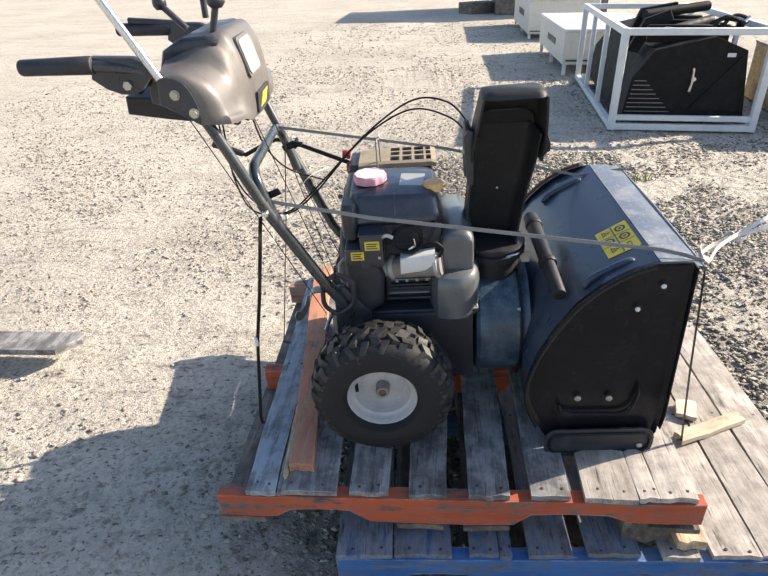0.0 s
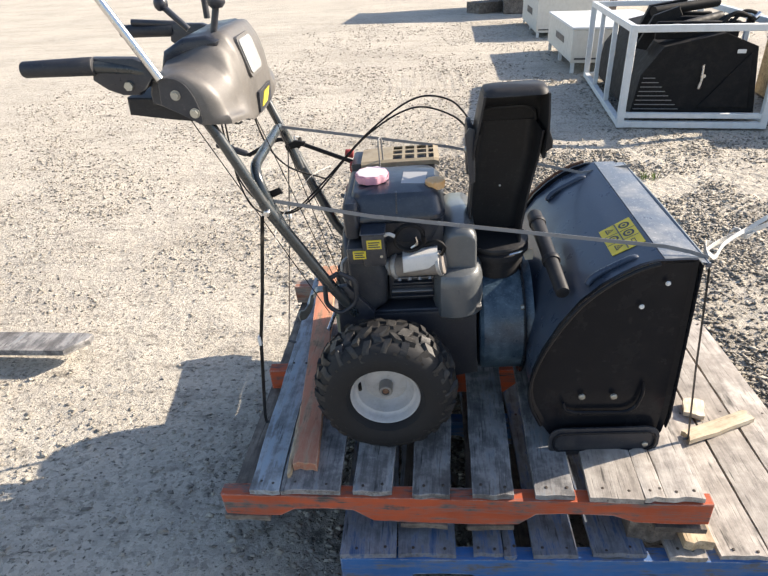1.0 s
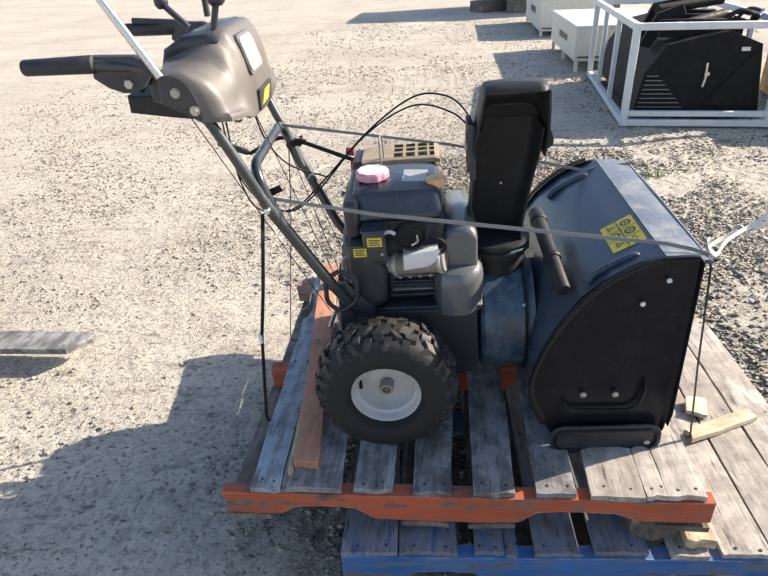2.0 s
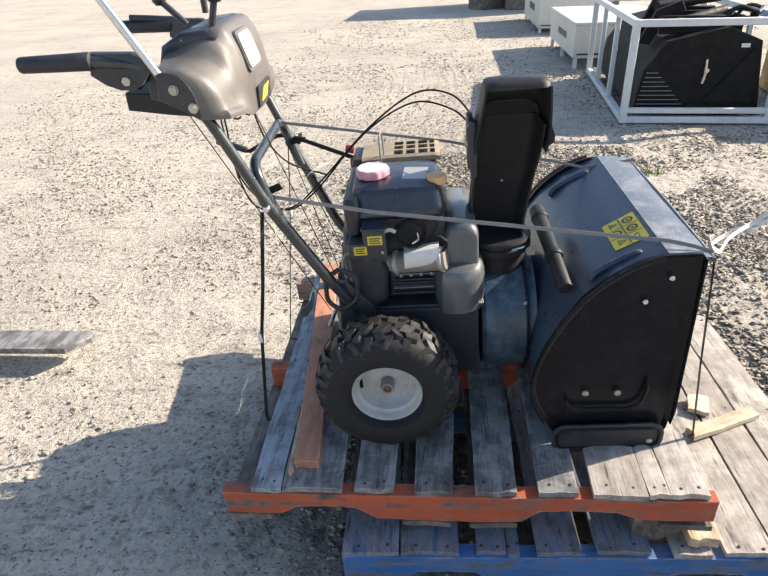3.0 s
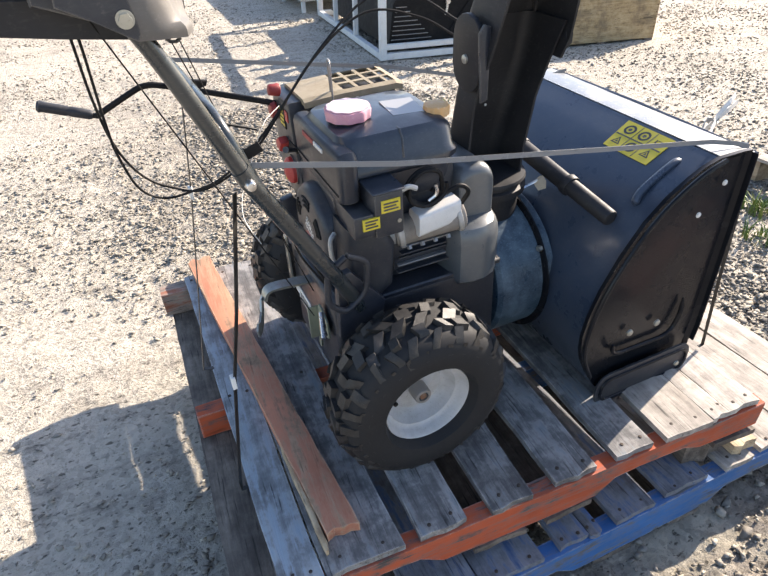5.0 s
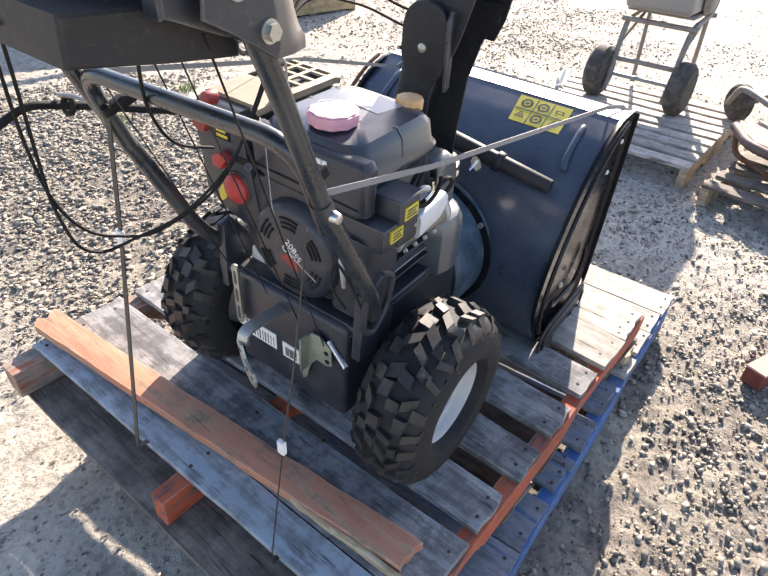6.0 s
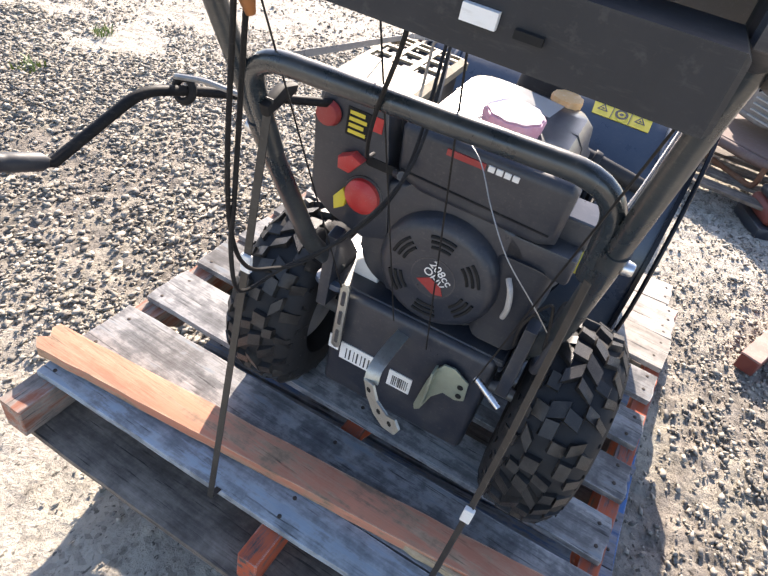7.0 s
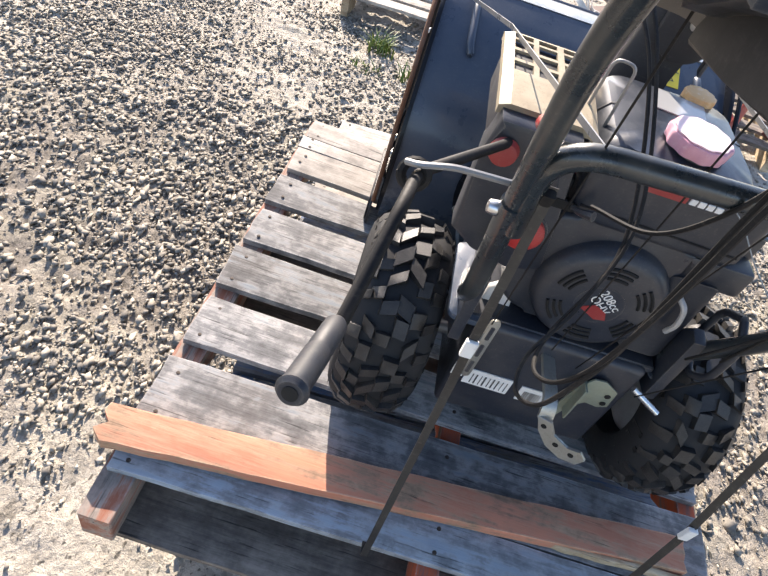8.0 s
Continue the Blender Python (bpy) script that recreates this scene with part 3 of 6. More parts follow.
P_POSE = pose(-0.313, 1.157, 0.252, 2.4, -2.6, -4.5)
orange_pallet = thing("wooden_pallet", P_POSE, "weathered grey wooden pallet with orange-painted side beams, under the snow blower", "pallet", "stacked pallets")
O_CUTS = (0.150, 0.400, 0.770, 1.030)
for i, (y0, y1) in enumerate(((-0.006, 0.032), (0.500, 0.540), (1.030, 1.086))):
    part("stringer", beam(notched(1.224, -0.001, -0.078, -0.046, -0.092, -0.072, O_CUTS), y0, y1, i + 3), ORANGE_BEAM if i < 2 else FADED_BEAM, orange_pallet, "chipped orange-painted notched beam", 0).location.x = -0.032 if i == 2 else 0.0
DECK = [(0.082, 0.160, 0.046, 0.122, OLDWOOD_BLUE), (0.163, 0.318, 0.126, 0.280, OLDWOOD), (0.353, 0.452, 0.322, 0.442, OLDWOOD),
        (0.506, 0.600, 0.484, 0.606, OLDWOOD), (0.655, 0.756, 0.634, 0.748, OLDWOOD), (0.808, 0.902, 0.786, 0.894, OLDWOOD),
        (0.938, 1.064, 0.930, 1.030, PALE_WOOD), (1.067, 1.112, 1.034, 1.084, PALE_WOOD), (1.115, 1.204, 1.088, 1.174, PALE_WOOD)]
for i, (a, b, c, d, mat) in enumerate(DECK):
    brd = part("deck_board", plank(a, b, c, d, -0.005 + 0.003 * (i % 3), 1.078 + 0.006 * (i % 2), 0.0, 0.017, i + 1), mat, orange_pallet, "", 30)
    w = b - a
    nails(brd, [a + w * 0.25, b - w * 0.25], [0.022], 0.0175)
    nails(brd, [(a + c) / 2 + w * 0.25, (b + d) / 2 - w * 0.25], [0.52], 0.0175)
    nails(brd, [c + w * 0.25, d - w * 0.25], [1.05], 0.0175)
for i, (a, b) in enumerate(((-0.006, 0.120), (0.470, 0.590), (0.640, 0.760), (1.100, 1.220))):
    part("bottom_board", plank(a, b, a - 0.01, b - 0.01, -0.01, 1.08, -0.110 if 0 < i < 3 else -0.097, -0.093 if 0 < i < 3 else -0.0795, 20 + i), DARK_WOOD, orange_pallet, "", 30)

B_POSE = pose(0.002, 1.062, 0.0, 0.6, -0.9, -1.6)
blue_pallet = thing("wooden_pallet", B_POSE, "blue-painted weathered wooden pallet lying on the gravel", "pallet", "stacked pallets")
for i, (y0, y1) in enumerate(((0.0, 0.040), (0.510, 0.550), (1.030, 1.070))):
    part("stringer", beam(notched(1.325, 0.112, 0.014, 0.055, 0.014, 0.014, (0.150, 0.390, 0.800, 1.040)), y0, y1, i + 13), BLUE_BEAM, blue_pallet, "chipped bright blue notched beam", 0)
BDECK = [(0.0, 0.146, BLUE_WOOD), (0.150, 0.300, BLUE_WOOD), (0.345, 0.418, BLUE_WOOD), (0.421, 0.452, BLUE_WOOD), (0.495, 0.605, BLUE_WOOD),
         (0.643, 0.776, BLUE_WOOD), (0.830, 0.920, PALE_WOOD), (0.955, 1.075, PALE_WOOD), (1.079, 1.195, PALE_WOOD), (1.199, 1.325, PALE_WOOD)]
for i, (a, b, mat) in enumerate(BDECK):
    brd = part("deck_board", plank(a, b, a + 0.004, b - 0.004, 0.002 + 0.004 * (i % 3), 1.07, 0.1125, 0.129, i + 41), mat, blue_pallet, "", 30)
    nails(brd, [a + (b - a) * 0.25, b - (b - a) * 0.25], [0.024, 0.53, 1.04], 0.1295)
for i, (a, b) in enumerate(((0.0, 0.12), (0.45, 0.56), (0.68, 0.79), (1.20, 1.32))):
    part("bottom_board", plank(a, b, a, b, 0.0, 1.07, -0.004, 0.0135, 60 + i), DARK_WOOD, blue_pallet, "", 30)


def loose_board():
    t = thing("loose_board", P_POSE, "loose splintered board with faded orange paint, lying across the pallet deck", "board")
    part("board", plank(0.188, 0.252, 0.068, 0.136, 0.056, 1.112, 0.0195, 0.046, 91, 0.012, 26, 0.0013), ORANGE_BOARD, t, "", 30)
    part("splinter", plank(0.172, 0.184, 0.156, 0.166, 0.050, 0.30, 0.0195, 0.036, 93, 0.02, 6), RAW_WOOD, t, "split splinter of wood", 30)
    return t


def wood_block(name, m, sx, sy, sz, mat, label, seed):
    t = thing(name, m, label, "wood scrap")
    part("block", plank(-sx / 2, sx / 2, -sx / 2, sx / 2, -sy / 2, sy / 2, 0, sz, seed, 0.008, 5), mat, t, "", 30)
    return t


loose_board()
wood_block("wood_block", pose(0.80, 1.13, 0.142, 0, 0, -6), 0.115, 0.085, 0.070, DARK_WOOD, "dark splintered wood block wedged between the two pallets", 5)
wood_block("timber_offcut", pose(1.135, 1.478, 0.158, 0, 0, -68), 0.045, 0.25, 0.018, FRESH_WOOD, "fresh pale wood slat lying on the pallet boards", 15)
wood_block("timber_offcut", pose(1.10, 1.565, 0.158, 0, 0, -20), 0.06, 0.07, 0.016, FRESH_WOOD, "torn pale wood chip on the pallet boards", 16)
wood_block("wood_block", pose(0.905, 1.115, 0.146, 0, 0, -3), 0.070, 0.11, 0.030, RAW_WOOD, "small pale offcut of wood on the blue pallet", 6)


# ---- snow blower ----
M_POSE = pose(0.126, 1.304, 0.480, 2.0, -2.6, -1.5)
blower = thing("snow_blower", M_POSE, "black two-stage walk-behind snow blower with white-rimmed tyres, strapped to a pallet", "snow blower")
MID = 0.272


def wheel(y_out, y_in, side):
    """side: -1 where the hub looks towards -y."""
    tyre_profile = [(0.030, 0.086), (0.016, 0.0915), (-0.004, 0.101), (-0.010, 0.120), (-0.006, 0.146), (0.006, 0.166), (0.022, 0.174), (0.040, 0.1765),
                    (0.067, 0.178), (0.094, 0.1765), (0.112, 0.174), (0.128, 0.166), (0.140, 0.146), (0.143, 0.120), (0.139, 0.102), (0.124, 0.093), (0.104, 0.090)]
    s = -side

    def turn(profile):
        return [(y_out + s * a, r) for a, r in profile]
    w = part("wheel", lathe(turn([(0.076, 0.0895), (0.080, 0.0895), (0.098, 0.0895), (0.104, 0.0895)]), (0, 0, 0), "y", 36), RIM, blower, "dusty white steel wheel with a chunky tyre")
    part("tyre", lathe(turn(tyre_profile), (0, 0, 0), "y", 56, None, (False, False)), RUBBER, w, "black pneumatic tyre")
    rim = part("rim", lathe(turn([(0.030, 0.0935), (0.018, 0.0925), (0.015, 0.090), (0.018, 0.0865), (0.032, 0.0835), (0.038, 0.079), (0.040, 0.074), (0.054, 0.069), (0.066, 0.063), (0.070, 0.056), (0.066, 0.049), (0.066, 0.020)]), (0, 0, 0), "y", 44, None, (False, True)), RIM, w, "grey-white dished rim")
    part("hub", lathe(turn([(0.067, 0.0185), (0.038, 0.0180), (0.035, 0.0160), (0.035, 0.0105), (0.046, 0.0100)]), (0, 0, 0), "y", 22), GREY_METAL, w, "rusty axle hub")
    part("axle_bolt", rod((0, y_out + s * 0.037, 0), (0, y_out + s * 0.047, 0), 0.0080, n=8), RUST, w)
    part("valve_stem", rod((-0.068, y_out + s * 0.050, 0.020), (-0.064, y_out + s * 0.026, 0.018), 0.0048, n=10), CABLE, w)
    LUG_Y, LUG_R = (-0.010, -0.006, 0.006, 0.022, 0.067, 0.112, 0.128, 0.140, 0.143), (0.120, 0.146, 0.166, 0.174, 0.178, 0.174, 0.166, 0.146, 0.120)
    bm = bmesh.new()
    rng = random.Random(5)
    count = 23
    for k in range(count):
        base = 2 * math.pi * k / count
        for a, b, la, tw, off, h in ((0.018, 0.044, 0.0290, 15, 0.05, 0.0095), (0.039, 0.068, 0.0300, -12, 0.52, 0.0105), (0.064, 0.093, 0.0300, 13, 0.10, 0.0105), (0.088, 0.114, 0.0290, -15, 0.60, 0.0095),
                                     (-0.002, 0.022, 0.0230, -6, 0.36, 0.0085), (0.111, 0.135, 0.0230, 6, 0.82, 0.0085), (-0.0065, 0.000, 0.012, 0, 0.90, 0.002), (0.134, 0.1405, 0.012, 0, 0.30, 0.002)):
            t = base + off * 2 * math.pi / count + rng.uniform(-0.06, 0.06)
            tw, la, h = tw + rng.uniform(-30, 30), la * rng.uniform(0.68, 1.2), h * rng.uniform(0.8, 1.15)
            ya, yb = a + rng.uniform(-0.003, 0.003) * (a > 0), b + rng.uniform(-0.003, 0.003) * (a > 0)
            vs = []
            lean = (rng.uniform(-0.002, 0.002), rng.uniform(-0.002, 0.002))
            for yy in (ya, yb):
                drop = float(np.interp(yy, LUG_Y, LUG_R))
                for dt in (-la / 2, la / 2):
                    tt = t + dt / 0.18 + radians(tw) * (yy - (ya + yb) / 2) / 0.036 * 0.22
                    for r in (drop - 0.006, drop + h + (lean[0] if yy == ya else -lean[0]) + (lean[1] if dt > 0 else -lean[1])):
                        if r > drop:
                            tt2 = tt - dt / 0.18 * 0.20
                        else:
                            tt2 = tt
                        yt = yy + (0.0028 if yy == ya else -0.0028) * (1 if r > drop else -0.4)
                        vs.append(bm.verts.new((r * math.cos(tt2), y_out + s * yt, r * math.sin(tt2))))
            a0, a1, b0, b1, c0, c1, d0, d1 = vs
            for q in ((a1, b1, d1, c1), (a0, a1, c1, c0), (b0, d0, d1, b1), (a0, b0, b1, a1), (c0, c1, d1, d0)):
                bm.faces.new(q)
    bmesh.ops.bevel(bm, geom=[e for e in bm.edges if len(e.link_faces) == 2], offset=0.0028, segments=2, affect="EDGES", clamp_overlap=True)
    part("tread", bm, LUGS, w, "knobby tread blocks with pale blotches", 60)
    return w


wheel(-0.058, 0.080, -1)
wheel(0.602, 0.464, 1)
part("axle", rod((0, 0.06, 0), (0, 0.48, 0), 0.012), GREY_METAL, blower)

# chassis box between the wheels
chassis = part("chassis", box(-0.112, 0.250, 0.130, 0.415, -0.075, 0.158, 0.012, 3), BLACK, blower, "black steel drive case")
part("chassis_top", prism(round_rect(-0.112, 0.06, 0.405, 0.462, 0.012), 0.146, 0.157, "z", 0.002), HOUSING, chassis)
part("side_guard", prism([(0.245, 0.150), (0.250, -0.06), (0.16, -0.075), (0.07, -0.06), (-0.04, 0.135), (-0.112, 0.15)], 0.118, 0.128, "y", 0.003), BLACK_MATT, chassis)
for y0, y1, z0, z1 in ((0.308, 0.388, 0.006, 0.046), (0.246, 0.290, 0.002, 0.040)):
    lab = part("label", box(-0.1145, -0.1125, y0, y1, z0, z1), WHITE, chassis, "white printed label with bar code")
    for k in range(9):
        yy = y0 + 0.006 + k * (y1 - y0 - 0.012) / 9
        part("print_bar", box(-0.1153, -0.1146, yy, yy + random.uniform(0.001, 0.0028), z0 + 0.005, z1 - 0.010), BLACK, lab)
# guessed piece, pale to stand for a sunlit patch behind the shroud
part("end_cover", prism([(0.366, 0.159), (0.372, 0.196), (0.394, 0.204), (0.412, 0.186), (0.414, 0.159)], -0.064, -0.050, "x", 0.004, 2), CAST, chassis, "guessed cream piece standing for a sunlit patch")
part("label", box(-0.1145, -0.1125, 0.392, 0.412, 0.020, 0.052), WHITE, chassis, "small white label")

# slotted link, pedal plates and shift arm at the back
link = part("slotted_link", prism(round_rect(0.386, 0.402, 0.040, 0.186, 0.007), -0.128, -0.123, "x", 0.0008), ZINC, blower, "zinc slotted link")
for k in range(3):
    part("slot", prism(round_rect(0.3905, 0.3975, 0.052 + k * 0.044, 0.084 + k * 0.044, 0.003), -0.1286, -0.1279, "x"), BLACK, link)
arm = part("shift_arm", tube(curve([(-0.112, 0.286, 0.128), (-0.150, 0.287, 0.132), (-0.190, 0.287, 0.135), (-0.208, 0.287, 0.130), (-0.217, 0.285, 0.112)], 5), 0.01, flat=(0.0115, 0.003, (0, 1, 0.2))), ZINC, blower, "bent zinc-plated shift arm")
plate = part("arm_plate", prism([(0.298, 0.116), (0.276, 0.120), (0.262, 0.098), (0.236, 0.092), (0.218, 0.102), (0.206, 0.092), (0.212, 0.072), (0.236, 0.062), (0.262, 0.068), (0.284, 0.088)], -0.0022, 0.0022, "x", 0.0006, 1), ZINC, arm, "forked zinc plate with holes")
plate.matrix_local = Matrix.Translation((-0.222, 0.0, 0.0)) @ Matrix.Translation((0, 0.286, 0.112)) @ pose(0, 0, 0, 0, 0, -24) @ Matrix.Translation((0, -0.286, -0.112))
for y, z in ((0.282, 0.104), (0.252, 0.084), (0.226, 0.084)):
    part("hole", rod((-0.0028, y, z), (-0.0021, y, z), 0.0046, n=10), SLOT, plate)
brk = part("idler_bracket", prism([(0.214, 0.102), (0.202, 0.122), (0.184, 0.124), (0.156, 0.106), (0.153, 0.066), (0.168, 0.058), (0.190, 0.062), (0.206, 0.040), (0.217, -0.004), (0.226, -0.012), (0.230, 0.000), (0.222, 0.066)], -0.125, -0.121, "x", 0.0006), ZINC_GREEN, blower, "greenish zinc bracket plate")
part("bracket_flange", box(-0.146, -0.121, 0.211, 0.215, 0.03, 0.112, 0.001, 1), ZINC_GREEN, brk)
for y, z in ((0.166, 0.092), (0.164, 0.072)):
    part("bolt_hole", rod((-0.1262, y, z), (-0.1254, y, z), 0.0052, n=12), SLOT, brk)
part("pin", rod((-0.135, 0.150, 0.140), (-0.150, 0.100, 0.118), 0.0055, n=10), CHROME, blower, "bright steel pin")
part("spring", tube([(-0.135 + 0.004 * math.cos(k * 1.2), 0.075 - 0.0011 * k, 0.055 - 0.0018 * k + 0.004 * math.sin(k * 1.2)) for k in range(42)], 0.0011, 5), ALU, blower)

# auger housing
SHELL = [(0.735, 0.350), (0.700, 0.356), (0.645, 0.358), (0.600, 0.3364), (0.545, 0.310), (0.478, 0.255), (0.425, 0.182), (0.395, 0.110), (0.378, 0.030), (0.380, -0.045), (0.405, -0.120), (0.450, -0.172), (0.560, -0.186)]


def shell_bm(profile, th, y0, y1):
    """A bent sheet of that thickness, inside the outline."""
    inner = []
    for i, p in enumerate(profile):
        a, b = Vector(profile[max(i - 1, 0)]), Vector(profile[min(i + 1, len(profile) - 1)])
        d = (b - a).normalized()
        inner.append((p[0] - d.y * th, p[1] + d.x * th))
    return prism(profile + inner[::-1], y0, y1, "y")


housing = part("auger_housing", shell_bm(SHELL, 0.004, -0.040, 0.600), HOUSING, blower, "dark slate painted sheet-steel auger housing", 24)
PLATE_LINE = [(0.712, 0.366), (0.690, 0.368), (0.626, 0.368), (0.590, 0.358), (0.556, 0.341), (0.512, 0.312), (0.468, 0.270), (0.425, 0.206), (0.389, 0.134), (0.370, 0.075), (0.362, 0.028),
              (0.363, -0.010), (0.372, -0.045), (0.395, -0.095), (0.428, -0.150), (0.520, -0.178), (0.640, -0.180), (0.690, -0.172), (0.708, -0.140), (0.714, -0.080), (0.716, 0.100)]


def plate_bm(line, y_in, y_out):
    bm = prism(line, y_in, y_in + (y_out - y_in) * 0.45, "y")
    s = 1 if y_out > y_in else -1
    bm.faces.ensure_lookup_table()
    face = max(bm.faces, key=lambda f: s * f.calc_center_median().y if len(f.verts) == len(line) else -9)
    bmesh.ops.inset_region(bm, faces=[face], thickness=0.006, depth=0.0)
    inner = face
    bmesh.ops.inset_region(bm, faces=[inner], thickness=0.012, depth=0.0)
    for v in inner.verts:
        v.co.y -= (y_out - y_in) * 0.35
    return bm


def bolt(p, r, h, mat, parent, axis=(0, -1, 0), n=14):
    a = Vector(axis)
    return part("bolt_head", tube([Vector(p), Vector(p) + a * h * 0.6, Vector(p) + a * h], [r, r * 0.92, r * 0.45], n), mat, parent)


for y_in, y_out, s in ((-0.040, -0.060, -1), (0.600, 0.620, 1)):
    line = PLATE_LINE if s < 0 else [(0.55 + (x - 0.55) * 0.965, 0.09 + (z - 0.09) * 0.955) for x, z in PLATE_LINE]
    pl = part("side_plate", plate_bm(line, y_in, y_out), PLATE, housing, "glossy black pressed side plate", 30)
    part("rim_bead", tube(rounded([(x, y_out + s * 0.001, z) for x, z in line[2:14]], 0.03, 2), 0.0050, 8), RUST if s > 0 else PLATE, pl)
    part("front_edge", prism([(0.7155, 0.360), (0.7195, 0.358), (0.7195, -0.080), (0.7145, -0.120), (0.7115, -0.120), (0.7155, -0.080)], y_in - s * 0.004, y_out - s * 0.001, "y", 0.001, 1), PLATE, pl)
    yy = y_out - s * 0.006
    part("pressed_bead", tube(rounded([(0.448, yy + s * 0.003, -0.026), (0.452, yy, -0.050), (0.474, yy, -0.062), (0.606, yy, -0.066), (0.630, yy, -0.050), (0.642, yy, -0.004), (0.640, yy - s * 0.004, 0.030)], 0.02), [0.003] + [0.0052] * 25 + [0.002] * 2, 8), PLATE, pl)
    for x, z in ((0.494, -0.011), (0.572, -0.013)):
        bolt((x, y_out - s * 0.008, z), 0.0088, 0.006, ZINC, pl, (0, s, 0))
    for x, z in ((0.653, 0.312), (0.604, 0.253)):
        bolt((x, y_out - s * 0.008, z), 0.0062, 0.004, WHITE, pl, (0, s, 0), 10)
    shoe = part("skid_shoe", prism(round_rect(0.418, 0.698, -0.200, -0.108, 0.032), y_out + s * 0.001, y_out + s * 0.007, "y", 0.002), BLACK_MATT, housing, "scuffed black skid shoe")
    part("shoe_bead", tube([(x, y_out + s * 0.008, z) for x, z in round_rect(0.430, 0.688, -0.186, -0.122, 0.026) + [(0.688, -0.148)]], 0.004, 8), PLATE, shoe)
    bolt((0.664, y_out + s * 0.007, -0.166), 0.008, 0.005, ZINC, shoe, (0, s, 0))
part("scraper_bar", box(0.540, 0.712, -0.036, 0.596, -0.190, -0.184), GREY_METAL, housing)
# the top edge takes a paler, blotchier paint than the housing
part("top_strip", loft([[(0.648, y, 0.3585), (0.700, y, 0.3565), (0.737, y, 0.3505), (0.737, y, 0.3520), (0.700, y, 0.3582), (0.648, y, 0.3602)] for y in (-0.039, 0.28, 0.599)]), HOUSING_TOP, housing, "pale folded top edge", 30)
part("top_lip", tube([(0.738, -0.042, 0.347), (0.740, 0.28, 0.350), (0.738, 0.600, 0.347)], 0.006, 8), HOUSING, housing)


def on_slope(u, v, lift=0.0):
    """A place on the sloping rear sheet of the housing: u up the slope from the rear, v across."""
    a, b = Vector((0.545, 0, 0.310)), Vector((0.645, 0, 0.358))
    p = a + (b - a) * u
    n = Vector((-(b - a).z, 0, (b - a).x)).normalized()
    return Vector((p.x, v, p.z)) + n * lift


for y in (0.020, 0.525):
    part("pressed_rib", tube(curve([on_slope(-0.55, y - 0.008, -0.010), on_slope(-0.3, y, 0.001), on_slope(0.45, y + 0.006, 0.002), on_slope(0.62, y + 0.007, -0.006)], 5), [0.003] + [0.0085] * 14 + [0.004], 10), HOUSING, housing)


def sticker(c0, c1, c2, c3, name, mat, parent, label, lift=0.0012):
    bm = bmesh.new()
    c = [Vector(q) for q in (c0, c1, c2, c3)]
    n = (c[1] - c[0]).cross(c[3] - c[0]).normalized() * lift
    top = [bm.verts.new(q + n) for q in c]
    low = [bm.verts.new(q - n * 0.3) for q in c]
    bm.faces.new(top)
    bm.faces.new(low[::-1])
    for i in range(4):
        bm.faces.new((top[i], low[i], low[(i + 1) % 4], top[(i + 1) % 4]))
    return part(name, bm, mat, parent, label, 0)


# yellow warning sticker with its six pictograms
SC = [on_slope(0.20, 0.068, 0.001), on_slope(0.93, 0.070, 0.001), on_slope(0.93, 0.203, 0.001), on_slope(0.20, 0.194, 0.001)]
ws = sticker(*SC, "warning_sticker", YELLOW, housing, "yellow warning sticker with six black pictograms")


def sticker_at(u, v, lift):
    return on_slope(0.20 + 0.73 * u, 0.069 + v * 0.130, lift)


def pictogram(u, v, shape):
    bm = bmesh.new()
    n = {"ring": 16, "tri": 3, "bar": 4}[shape]
    r = 0.34
    outer, inner = [], []
    for k in range(n):
        t = 2 * math.pi * k / n + (math.pi / 4 if n == 4 else 0)
        du, dv = r * math.cos(t) * 0.5, r * math.sin(t) * 0.33
        if shape == "bar":
            du *= 0.5
        outer.append(bm.verts.new(sticker_at(u + du, v + dv, 0.0026)))
        inner.append(bm.verts.new(sticker_at(u + du * 0.62, v + dv * 0.62, 0.0026)))
    for k in range(n):
        j = (k + 1) % n
        bm.faces.new((outer[k], outer[j], inner[j], inner[k]))
    mid = bm.verts.new(sticker_at(u, v, 0.0026))
    if shape != "bar":
        for k in range(n):
            a = bm.verts.new(mid.co + (inner[k].co - mid.co) * 0.5)
            b = bm.verts.new(mid.co + (inner[(k + 1) % n].co - mid.co) * 0.5)
            bm.faces.new((mid, a, b))
    part("pictogram", bm, BLACK, ws, "", 0)


for i, shape in enumerate(("tri", "ring", "tri", "bar", "ring", "ring")):
    pictogram(0.26 if i < 3 else 0.74, (0.18, 0.5, 0.82)[i % 3], shape)
for v in (0.345, 0.655):
    sticker(sticker_at(0.02, v - 0.008, 0.0014), sticker_at(0.98, v - 0.008, 0.0014), sticker_at(0.98, v + 0.008, 0.0014), sticker_at(0.02, v + 0.008, 0.0014), "divider", BLACK, ws, "", 0.0012)
sticker(sticker_at(0.48, 0.02, 0.0014), sticker_at(0.52, 0.02, 0.0014), sticker_at(0.52, 0.98, 0.0014), sticker_at(0.48, 0.98, 0.0014), "divider", BLACK, ws, "", 0.0012)

